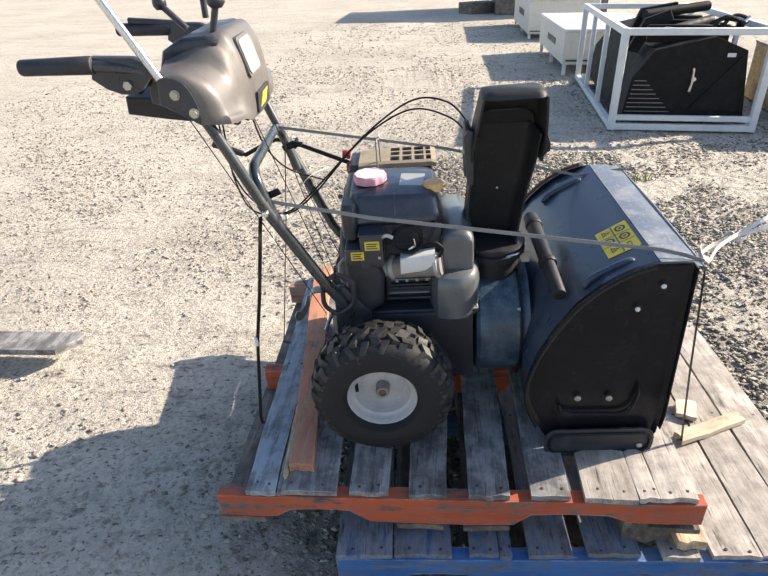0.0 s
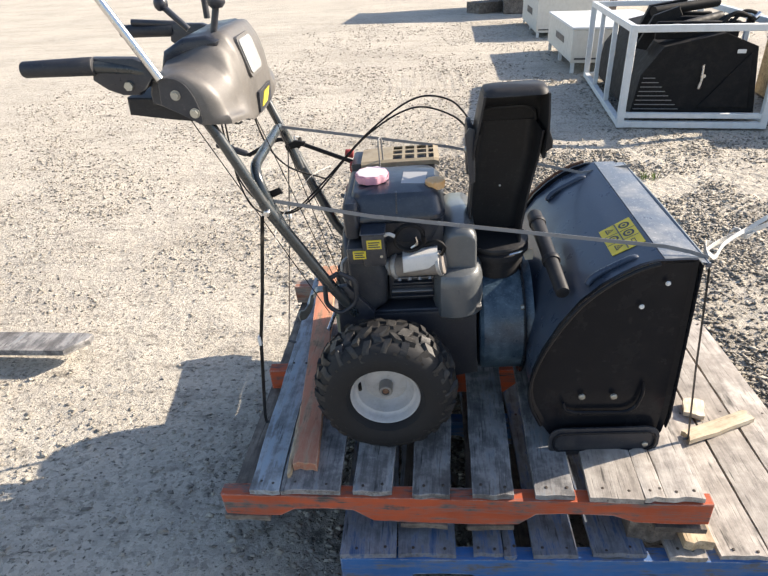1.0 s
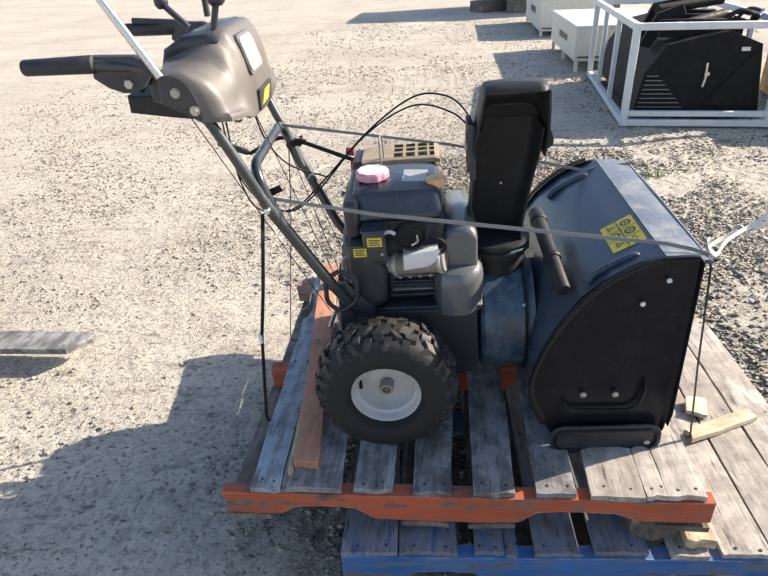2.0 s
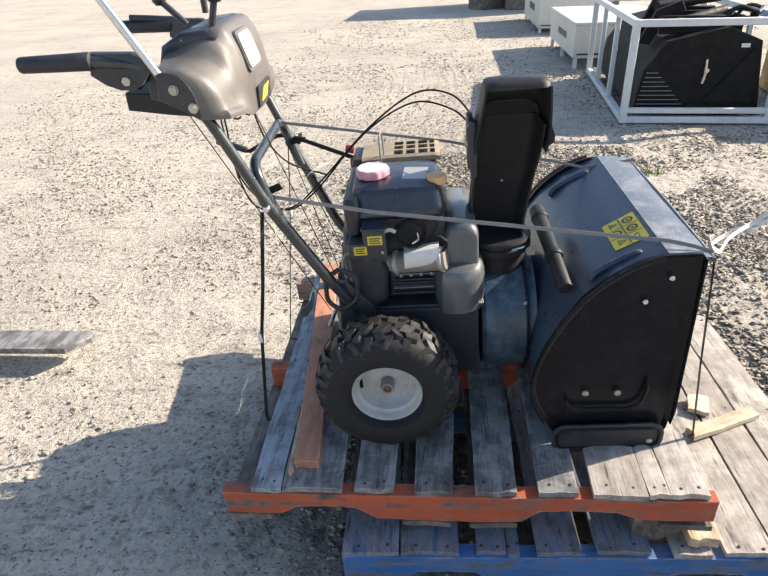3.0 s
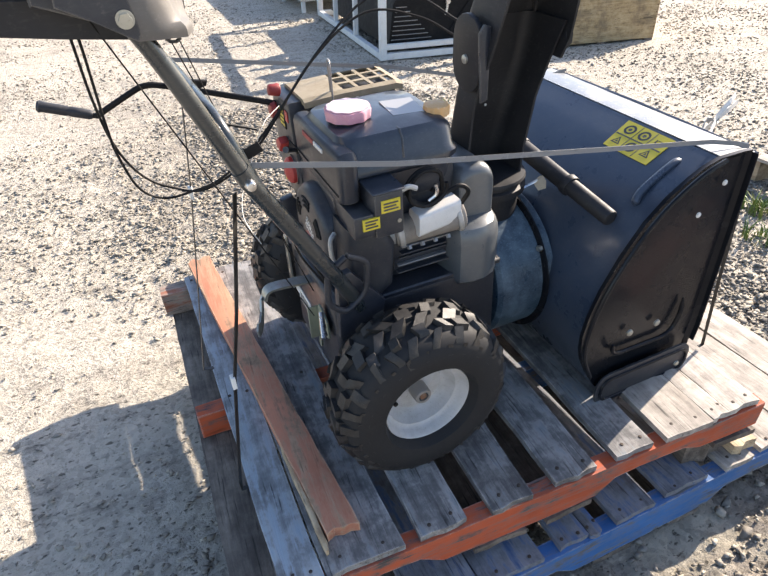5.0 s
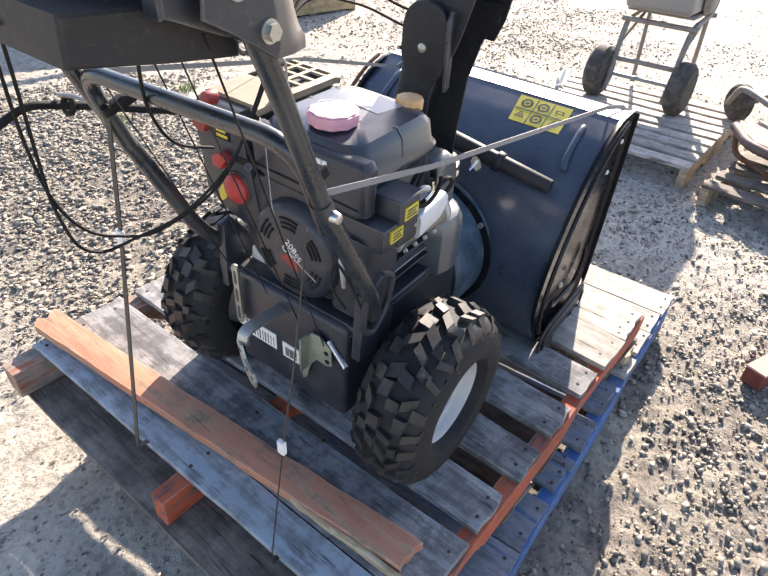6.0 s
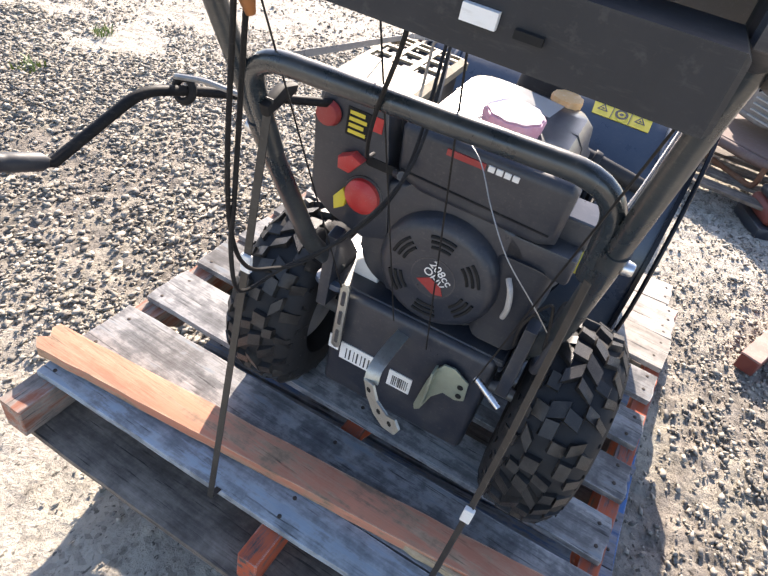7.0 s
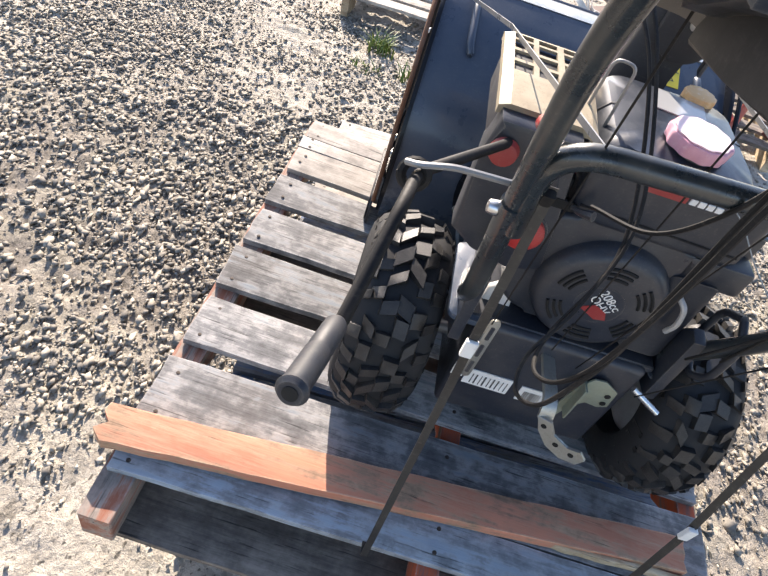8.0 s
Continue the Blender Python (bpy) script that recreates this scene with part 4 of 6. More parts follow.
# impeller drum and chute
drum = part("impeller_drum", lathe([(0.255, 0.140), (0.258, 0.158), (0.268, 0.166), (0.385, 0.166), (0.395, 0.172), (0.400, 0.172)], (0, MID, 0.045), "x", 44), IMPELLER, blower, "blue-grey painted impeller drum with scratches")
part("drum_flange", lathe([(0.372, 0.168), (0.373, 0.182), (0.377, 0.182), (0.378, 0.168)], (0, MID, 0.045), "x", 44), PLATE, drum)
for t in (35, 80, 150, 200):
    p = Vector((0.372, MID - 0.176 * math.cos(radians(t)), 0.045 + 0.176 * math.sin(radians(t))))
    part("bolt_head", rod(p, p + Vector((-0.008, 0, 0)), 0.007, n=6), ZINC, drum)
part("chute_ring", lathe([(0.195, 0.074), (0.248, 0.074), (0.252, 0.088), (0.266, 0.088), (0.270, 0.080), (0.288, 0.078)], (0.312, MID, 0), "z", 36), CHUTE, blower, "black chute base ring")


def channel(x0, x1, y0, y1, z, th=0.005, tilt=0.0):
    """A three-sided channel, open towards -y, with rounded back corners."""
    def side(a, b, c, d, r):
        pts = [(a, c)]
        for cx, a0 in ((a + r, 180), (b - r, 90)):
            for k in range(5):
                t = radians(a0 - 90 * k / 4)
                pts.append((cx + r * math.cos(t), d - r + r * math.sin(t)))
        return pts + [(b, c)]
    ring = side(x0, x1, y0, y1, 0.028) + side(x0 + th, x1 - th, y0, y1 - th, 0.024)[::-1]
    return [(x, y, z + tilt * (y - y0)) for x, y in ring]


chute = part("chute", loft([channel(0.232, 0.372, 0.226, 0.332, 0.285), channel(0.234, 0.376, 0.226, 0.326, 0.340), channel(0.243, 0.394, 0.226, 0.312, 0.450),
                            channel(0.250, 0.406, 0.212, 0.302, 0.520), channel(0.258, 0.410, 0.182, 0.292, 0.600)]), CHUTE, blower, "tall dusty black plastic discharge chute")
defl = part("deflector", loft([channel(0.243, 0.416, 0.190, 0.310, 0.530, 0.005), channel(0.246, 0.421, 0.176, 0.302, 0.570, 0.005), channel(0.258, 0.418, 0.162, 0.282, 0.640, 0.005),
                               channel(0.267, 0.414, 0.154, 0.262, 0.692, 0.005)]), CHUTE, chute, "pivoting chute deflector")
part("deflector_cap", loft([section(0.267, 0.414, 0.154, 0.262, 0.690, 0.022), section(0.270, 0.411, 0.158, 0.252, 0.700, 0.022), section(0.281, 0.400, 0.168, 0.226, 0.707, 0.02)]), CHUTE, defl)
part("chute_floor", lathe([(0.278, 0.080), (0.282, 0.088), (0.288, 0.086), (0.289, 0.060)], (0.312, MID, 0), "z", 32), CHUTE, chute)
part("deflector_bead", tube(rounded([(0.254, 0.286, 0.560), (0.268, 0.268, 0.630), (0.292, 0.262, 0.640), (0.378, 0.262, 0.640), (0.402, 0.268, 0.625), (0.412, 0.286, 0.560)], 0.02), 0.004, 8), CHUTE, defl)
part("deflector_ear", prism([(0.416, 0.545), (0.432, 0.556), (0.432, 0.574), (0.420, 0.606), (0.414, 0.575)], 0.184, 0.205, "y", 0.003), CHUTE, defl)
part("hinge_plate", prism(round_rect(0.194, 0.288, 0.484, 0.624, 0.044, 8), 0.232, 0.243, "x", 0.003), CHUTE, chute, "rounded hinge plate")
bolt((0.232, 0.242, 0.545), 0.009, 0.006, ZINC, chute, (-1, 0, 0))
part("cable_bracket", prism([(0.226, 0.600), (0.236, 0.615), (0.250, 0.610), (0.250, 0.480), (0.236, 0.475)], 0.188, 0.194, "y", 0.001), BLACK, chute)
bolt((0.325, 0.306, 0.420), 0.003, 0.002, WHITE, chute)

# clean-out stick lying across the housing
stick = part("clean_out_stick", rod((0.428, 0.350, 0.308), (0.442, 0.015, 0.256), 0.0205, 0.0170, 20, 0.004), CHUTE, blower, "black plastic clean-out stick clipped to the housing")
for t in (0.12, 0.62):
    p = Vector((0.428, 0.350, 0.308)).lerp(Vector((0.442, 0.015, 0.256)), t)
    part("clip", rod(p + Vector((0, 0.008, 0.002)), p + Vector((0.001, -0.008, -0.002)), 0.0230, n=18, bevel=0.002), CHUTE, stick)
part("foil_scrap", loft([[(0.376, 0.165, 0.268), (0.394, 0.162, 0.270), (0.392, 0.168, 0.273)], [(0.372, 0.176, 0.279), (0.398, 0.170, 0.284), (0.390, 0.180, 0.284)], [(0.380, 0.184, 0.283), (0.396, 0.180, 0.292), (0.392, 0.186, 0.289)]]), MUFFLER, blower, "crumpled tan scrap by the chute base", 0)
part("hose_clip", loft([[(0.334, 0.160, 0.286), (0.339, 0.160, 0.289), (0.337, 0.163, 0.290)], [(0.362, 0.158, 0.294), (0.368, 0.159, 0.299), (0.365, 0.163, 0.298)]]), CHROME, blower)

# engine
engine = part("engine_block", box(-0.030, 0.170, 0.165, 0.385, 0.160, 0.395, 0.012, 2), BLACK_MATT, blower, "black petrol engine")
tank = part("fuel_tank", loft([section(-0.066, 0.166, 0.152, 0.368, 0.398, 0.028), section(-0.074, 0.174, 0.144, 0.376, 0.408, 0.034), section(-0.074, 0.174, 0.144, 0.376, 0.418, 0.034),
                               section(-0.068, 0.168, 0.150, 0.370, 0.426, 0.034), section(-0.064, 0.164, 0.154, 0.366, 0.458, 0.036), section(-0.054, 0.152, 0.166, 0.354, 0.473, 0.036),
                               section(-0.020, 0.120, 0.200, 0.320, 0.478, 0.03)]), TANK, blower, "dusty black fuel tank")
part("tank_skirt", loft([section(-0.056, 0.150, 0.160, 0.360, 0.340, 0.03), section(-0.066, 0.160, 0.150, 0.370, 0.375, 0.034), section(-0.066, 0.160, 0.150, 0.370, 0.3985, 0.034)]), BLACK, tank)
part("tank_seam", loft([section(0.052, 0.056, 0.149, 0.371, 0.425, 0.001), section(0.052, 0.056, 0.153, 0.367, 0.459, 0.001), section(0.052, 0.056, 0.165, 0.355, 0.4745, 0.001)]), BLACK, tank)


def fluted(r, h, n, centre):
    """A grip cap with scalloped sides."""
    rings = []
    for z, k in ((0, 0.96), (h * 0.75, 1.0), (h * 0.93, 0.96), (h, 0.84)):
        rings.append([(centre[0] + r * k * (1 + 0.035 * math.cos(n * t)) * math.cos(t), centre[1] + r * k * (1 + 0.035 * math.cos(n * t)) * math.sin(t), centre[2] + z)
                      for t in [2 * math.pi * i / (n * 6) for i in range(n * 6)]])
    return loft(rings)


cap = part("fuel_cap", fluted(0.0425, 0.0195, 10, (-0.008, 0.249, 0.480)), FADED_CAP, tank, "sun-faded pinkish red fuel cap")
# top disc in a paler pink than the cap below
part("cap_top", fluted(0.0385, 0.003, 10, (-0.008, 0.249, 0.4985)), PINK, cap, "pale top")
part("cap_neck", rod((-0.008, 0.249, 0.465), (-0.008, 0.249, 0.478), 0.034), BLACK, tank)
part("tank_gauge_cap", fluted(0.0245, 0.020, 11, (0.152, 0.209, 0.466)), AMBER, tank, "sun-faded orange cap")
sticker((0.066, 0.214, 0.4775), (0.126, 0.206, 0.4770), (0.134, 0.280, 0.4790), (0.072, 0.290, 0.4790), "tank_label", LENS, tank, "peeling silvery label")
rear = part("tank_rear_panel", prism([(0.128, 0.372), (0.150, 0.362), (0.330, 0.364), (0.372, 0.378), (0.378, 0.452), (0.368, 0.462), (0.136, 0.464), (0.126, 0.452)], -0.079, -0.040, "x", 0.014, 4), BLACK, blower, "black rear air-box panel")
part("panel_groove", tube([(-0.0792, 0.365, 0.392), (-0.0792, 0.140, 0.386)], 0.0018, 6), CABLE, rear)

part("panel_badge", box(-0.0812, -0.0786, 0.250, 0.306, 0.441, 0.450), DULL_RED, rear, "red badge")
for k in range(4):
    part("badge_bar", box(-0.0812, -0.0786, 0.237 - k * 0.0115, 0.246 - k * 0.0115, 0.442, 0.450), WHITE, rear)

# recoil starter cover with its slots
cover = part("engine_shroud", prism(round_rect(0.145, 0.405, 0.170, 0.372, 0.06, 8), -0.074, -0.028, "x", 0.010, 3), BLACK, blower, "black engine shroud")
fan = part("recoil_cover", lathe([(-0.070, 0.098), (-0.088, 0.096), (-0.099, 0.088), (-0.102, 0.078), (-0.103, 0.045), (-0.1035, 0.042)], (0, 0.268, 0.256), "x", 56), BLACK, blower, "black recoil starter cover with slots")
for k in range(6):
    for r in (0.054, 0.063, 0.072):
        a0 = 2 * math.pi * k / 6 + 0.24
        pts = [(-0.1032, 0.268 + r * math.cos(a0 + 0.56 * i / 6), 0.256 + r * math.sin(a0 + 0.56 * i / 6)) for i in range(7)]
        part("slot", tube(pts, 0.0026, 6), SLOT, fan)
TXT = Matrix(((0, 0, -1, -0.1042), (-0.80, -0.60, 0, 0.268), (-0.60, 0.80, 0, 0.256), (0, 0, 0, 1)))
disc = part("badge", lathe([(-0.1030, 0.036), (-0.1040, 0.036)], (0, 0.268, 0.256), "x", 32), BLACK, fan, "round badge with white lettering")
lettering("208cc", 0.019, TXT @ Matrix.Translation((0.0, 0.017, 0)), WHITE, disc, "lettering")
lettering("OHV", 0.019, TXT @ Matrix.Translation((0.0, 0.001, 0)), WHITE, disc, "lettering")
part("badge_bar", prism([(0.292, 0.244), (0.262, 0.228), (0.246, 0.232), (0.252, 0.246), (0.272, 0.256)], -0.1050, -0.1040, "x"), DULL_RED, disc, "dull red mark")
part("pull_rope_guide", tube(curve([(-0.085, 0.166, 0.300), (-0.098, 0.156, 0.290), (-0.100, 0.150, 0.262), (-0.094, 0.152, 0.238)]), 0.0045, 8), ALU, fan)

# control panel with red knobs
panel = part("control_panel", prism([(0.385, 0.385), (0.400, 0.470), (0.505, 0.470), (0.512, 0.420), (0.508, 0.290), (0.470, 0.262), (0.405, 0.245), (0.360, 0.262)], -0.078, -0.030, "x", 0.008, 2), BLACK, blower, "black engine control panel")
part("primer_bulb", lathe([(-0.078, 0.029), (-0.088, 0.028), (-0.094, 0.022), (-0.098, 0.010)], (0, 0.414, 0.324), "x", 24), RED, panel, "red rubber primer bulb")
part("primer_collar", lathe([(-0.0775, 0.033), (-0.081, 0.032), (-0.081, 0.0285)], (0, 0.414, 0.324), "x", 24), BLACK, panel)
part("choke_knob", prism([(0.418, 0.384), (0.436, 0.360), (0.456, 0.362), (0.458, 0.380), (0.436, 0.392)], -0.098, -0.078, "x", 0.004), RED, panel, "red choke lever")
part("throttle_slot", prism(round_rect(0.366, 0.420, 0.376, 0.390, 0.006), -0.0797, -0.0775, "x"), SLOT, panel)
part("throttle_lever", tube([(-0.079, 0.372, 0.384), (-0.094, 0.366, 0.390), (-0.106, 0.352, 0.398)], [0.004, 0.005, 0.007], 8), BLACK, panel)
part("ignition_key", rod((-0.078, 0.488, 0.432), (-0.092, 0.488, 0.432), 0.020, 0.018, 18, 0.004), DULL_RED, panel, "dark red ignition key")
part("side_knob", rod((-0.074, 0.455, 0.482), (-0.098, 0.455, 0.486), 0.013, 0.011, 14, 0.003), DULL_RED, panel, "dark red knob")
card = part("control_sticker", box(-0.0800, -0.0782, 0.424, 0.460, 0.410, 0.452), SLOT, panel, "black instruction sticker with yellow lines")
for k in range(4):
    part("print_bar", box(-0.0806, -0.0800, 0.428 + 0.004 * (k % 2), 0.456, 0.414 + k * 0.0095, 0.4195 + k * 0.0095), YELLOW, card)
part("control_sticker", box(-0.0800, -0.0782, 0.404, 0.421, 0.430, 0.452), RED, panel, "red instruction sticker")
part("choke_tab", prism([(0.440, 0.296), (0.456, 0.284), (0.460, 0.306), (0.446, 0.326), (0.438, 0.314)], -0.088, -0.078, "x", 0.001), YELLOW, panel, "yellow tab behind the bulb")

# muffler under a slotted guard
muf = part("muffler", box(-0.040, 0.158, 0.388, 0.506, 0.395, 0.469, 0.010, 3), BLACK_MATT, blower, "sooty muffler")
guard = part("muffler_guard", bmesh.new(), MUFFLER, muf, "beige slotted heat guard")
gbm = bmesh.new()
GX0, GX1, GY0, GY1 = -0.048, 0.168, 0.380, 0.512
cols = [GX0, 0.030, 0.040, 0.066, 0.074, 0.100, 0.108, 0.134, 0.140, 0.154, GX1]
rows = [GY0, 0.390, 0.424, 0.434, 0.462, 0.470, 0.498, GY1]
grid = {}
for i, x in enumerate(cols):
    for j, y in enumerate(rows):
        grid[i, j] = gbm.verts.new((x, y, 0.481 - 0.005 * (j in (0, len(rows) - 1)) - 0.004 * (i in (0, len(cols) - 1))))
for i in range(len(cols) - 1):
    for j in range(len(rows) - 1):
        if i in (2, 4, 6, 8) and j in (1, 3, 5):
            continue
        gbm.faces.new((grid[i, j], grid[i + 1, j], grid[i + 1, j + 1], grid[i, j + 1]))
rim_edges = [e for e in gbm.edges if len(e.link_faces) == 1]
ext = bmesh.ops.extrude_edge_only(gbm, edges=rim_edges)["geom"]
for v in ext:
    if isinstance(v, bmesh.types.BMVert):
        v.co.z -= 0.012 if (abs(v.co.x - GX0) < 1e-4 or abs(v.co.x - GX1) < 1e-4 or abs(v.co.y - GY0) < 1e-4 or abs(v.co.y - GY1) < 1e-4) else 0.004
guard.data = finish(gbm, "muffler_guard", MUFFLER, 0)
part("guard_wire", tube(rounded([(0.006, 0.362, 0.440), (0.006, 0.364, 0.546), (0.012, 0.392, 0.546), (0.014, 0.394, 0.470)], 0.012, 6), 0.0022, 8), GREY_METAL, muf, "bent steel wire loop")

# near side: breather box with labels, starter motor, cylinder fins, coil
bbox = part("breather_box", box(-0.034, 0.022, 0.088, 0.190, 0.312, 0.398, 0.005, 2), BLACK, blower, "black breather box")
part("box_step", box(-0.074, -0.032, 0.090, 0.190, 0.318, 0.364, 0.006, 2), BLACK, bbox)
part("box_lid", box(-0.037, 0.025, 0.086, 0.190, 0.398, 0.403, 0.002, 1), TANK, bbox)
part("drain_tip", tube(curve([(0.020, 0.096, 0.392), (0.034, 0.092, 0.398), (0.048, 0.090, 0.392)]), 0.005, 8), ALU, bbox)
part("box_screw", rod((0.012, 0.0885, 0.340), (0.012, 0.0862, 0.340), 0.004, n=8), ZINC, bbox)
for x0, x1, z0, z1 in ((-0.022, 0.014, 0.362, 0.386), (-0.058, -0.026, 0.336, 0.358)):
    s = part("yellow_label", box(x0, x1, 0.0862, 0.0902, z0, z1), YELLOW, bbox, "yellow caution label")
    for k in range(3):
        part("print_bar", box(x0 + 0.004, x1 - 0.004 - 0.004 * (k % 2), 0.0854, 0.0861, z0 + 0.004 + k * 0.006, z0 + 0.007 + k * 0.006), BLACK, s)
part("lower_shroud", prism([(-0.080, 0.330), (-0.010, 0.325), (0.020, 0.270), (0.012, 0.180), (-0.030, 0.150), (-0.085, 0.170)], 0.112, 0.200, "y", 0.024, 4), BLACK_MATT, blower)
st = part("starter_motor", rod((0.030, 0.157, 0.272), (0.168, 0.127, 0.292), 0.0290, 0.0290, 24, 0.005), DUSTY, blower, "grey cast electric starter motor")
part("starter_nose", rod((-0.016, 0.168, 0.264), (0.032, 0.157, 0.272), 0.0170, 0.0240, 20, 0.003), ALU, st)
part("solenoid", loft([[(x, y, z + 0.13 * (x - 0.06)) for y, z in round_rect(0.106, 0.150, 0.276, 0.322, 0.008, 3)] for x in (0.062, 0.150)]), CAST, st, "pale starter solenoid")
part("starter_ring", rod((0.036, 0.156, 0.273), (0.048, 0.153, 0.275), 0.0325, n=24, bevel=0.003), ALU, st)
part("starter_ring", rod((0.150, 0.131, 0.289), (0.160, 0.129, 0.291), 0.0330, n=24, bevel=0.003), ALU, st)
for k in range(4):
    part("starter_bolt", rod((0.050 + k * 0.026, 0.128 - k * 0.004, 0.252 + k * 0.003), (0.050 + k * 0.026, 0.124 - k * 0.004, 0.246 + k * 0.003), 0.005, n=6), GREY_METAL, st)
part("starter_cable", tube(curve([(0.160, 0.122, 0.318), (0.168, 0.112, 0.345), (0.150, 0.112, 0.362), (0.118, 0.118, 0.352), (0.096, 0.124, 0.362)]), 0.0045, 8), CABLE, st)
part("ring_terminal", tube(curve([(0.086, 0.116, 0.345), (0.100, 0.112, 0.358), (0.098, 0.112, 0.378)]), 0.0035, 6), CHROME, st)
part("coiled_lead", tube([(0.082 + (0.036 + 0.003 * math.sin(k * 0.7)) * math.cos(k * 0.26), 0.128 - 0.0004 * k, 0.372 + 0.034 * math.sin(k * 0.26)) for k in range(50)], 0.0038, 6), CABLE, blower, "coiled black lead")
cyl = part("cylinder_head", box(0.020, 0.150, 0.140, 0.20, 0.190, 0.262, 0.006), BLACK_MATT, blower)
for k in range(5):
    part("cooling_fin", box(0.024 + 0.003 * k, 0.138 - 0.004 * (k % 2), 0.126 + 0.004 * (k % 3), 0.150, 0.194 + k * 0.0135, 0.1975 + k * 0.0135, 0.001, 1), GREY_METAL if k in (1, 4) else BLACK_MATT, cyl)

# belt cover
def cover_section(y, k):
    """The upper cover across the machine, shrunk by k about its middle."""
    return [(0.209 + (x - 0.209) * k, y, 0.250 + (z - 0.250) * k) for x, z in round_rect(0.166, 0.252, 0.130, 0.372, 0.034, 6)]


BULGE = [(0.134, 0.290), (0.134, 0.165), (0.140, 0.130), (0.155, 0.108), (0.180, 0.100), (0.210, 0.100), (0.236, 0.110), (0.256, 0.130), (0.267, 0.165), (0.269, 0.220), (0.269, 0.290)]


def bulge_section(z, k):
    return [(0.200 + (x - 0.200) * k, 0.260 + (y - 0.260) * k, z) for x, y in BULGE]


bc = part("belt_cover", loft([cover_section(y, k) for y, k in ((0.146, 0.84), (0.148, 0.90), (0.156, 0.97), (0.168, 1.0), (0.390, 1.0), (0.402, 0.95))]), DARKGREY, blower, "dark grey glossy belt cover", 30)
part("pulley_bulge", loft([bulge_section(z, k) for z, k in ((0.132, 0.96), (0.140, 1.0), (0.225, 1.0), (0.244, 0.98), (0.257, 0.93), (0.264, 0.85), (0.266, 0.72))]), DARKGREY, bc, "rounded grey bulge of the belt cover", 28)
part("cover_screw", rod((0.206, 0.126, 0.138), (0.206, 0.118, 0.138), 0.006, n=8), ZINC, bc)
part("engine_plate", box(-0.10, 0.262, 0.120, 0.430, 0.146, 0.160, 0.003, 1), BLACK, blower)

# handlebars
NEAR = [(-0.070, 0.105, 0.165), (-0.100, 0.085, 0.230), (-0.131, 0.070, 0.290), (-0.241, 0.067, 0.489), (-0.326, 0.060, 0.690), (-0.372, 0.054, 0.775), (-0.430, 0.045, 0.822), (-0.520, 0.036, 0.838), (-0.560, 0.034, 0.840)]
FAR = [(-0.070, 0.440, 0.165), (-0.105, 0.452, 0.205), (-0.148, 0.458, 0.255), (-0.240, 0.488, 0.462), (-0.323, 0.512, 0.665), (-0.384, 0.514, 0.775), (-0.430, 0.514, 0.822), (-0.520, 0.514, 0.838), (-0.560, 0.514, 0.840)]
for path, s in ((NEAR, -1), (FAR, 1)):
    bar = part("handlebar", tube(rounded(path[3:], 0.05), 0.0122, 16), TUBE, blower, "dark green-grey handlebar tube")
    part("lower_bar", tube(rounded(path[:4], 0.03) + [Vector(path[3]) + (Vector(path[4]) - Vector(path[3])) * 0.10], 0.0142, 16), TUBE, bar)
    p = Vector(path[3])
    part("bolt_head", rod(p + Vector((0, s * 0.012, 0)), p + Vector((0, s * 0.024, 0)), 0.0090, 0.0075, 10, 0.002), CHROME, bar, "bright bolt")
    g0, g1 = Vector(path[-1]) + Vector((0.03, 0, 0)), Vector((-0.682, path[-1][1] + s * 0.004, 0.844))
    grip = part("grip", rod(g0, g1, 0.0185, 0.0165, 20, 0.006), BLACK_MATT, bar, "black rubber grip")
    b0 = Vector(path[6])
    part("grip_bracket", prism([(-0.545, 0.812), (-0.535, 0.856), (-0.450, 0.850), (-0.425, 0.838), (-0.414, 0.806), (-0.440, 0.792), (-0.452, 0.776), (-0.490, 0.778), (-0.518, 0.790)], b0.y - 0.012, b0.y + 0.012, "y", 0.005, 2), BLACK, bar, "black grip bracket")
    part("bolt_head", rod((-0.470, b0.y + s * 0.012, 0.797), (-0.470, b0.y + s * 0.020, 0.797), 0.0095, n=6), ZINC, bar)
brace = part("cross_brace", tube(rounded([(-0.222, 0.080, 0.450), (-0.267, 0.085, 0.581), (-0.280, 0.492, 0.572), (-0.236, 0.474, 0.440)], 0.060, 8), 0.0125, 16), TUBE, blower, "bent dark tube brace between the handlebars")
part("knob", prism([(-0.246, 0.505), (-0.205, 0.520), (-0.212, 0.535), (-0.250, 0.522)], 0.088, 0.094, "y", 0.002), CABLE, brace)
part("knob", prism([(-0.268, 0.500), (-0.214, 0.512), (-0.210, 0.522), (-0.240, 0.528), (-0.272, 0.514)], 0.462, 0.476, "y", 0.004), CABLE, brace)
for y in (0.105, 2 * MID - 0.105):
    part("bar_foot", prism([(-0.112, 0.250), (-0.085, 0.255), (-0.02, 0.170), (-0.03, 0.100), (-0.118, 0.11)], y - 0.010, y + 0.010, "y", 0.003), BLACK, blower)
part("rear_loop", tube(rounded([(-0.100, 0.074, 0.306), (-0.136, 0.073, 0.284), (-0.140, 0.076, 0.214), (-0.107, 0.080, 0.180), (-0.062, 0.084, 0.212), (-0.058, 0.078, 0.282), (-0.098, 0.074, 0.307)], 0.018), 0.0062, 10), BLACK_MATT, blower, "black bent guard loop")

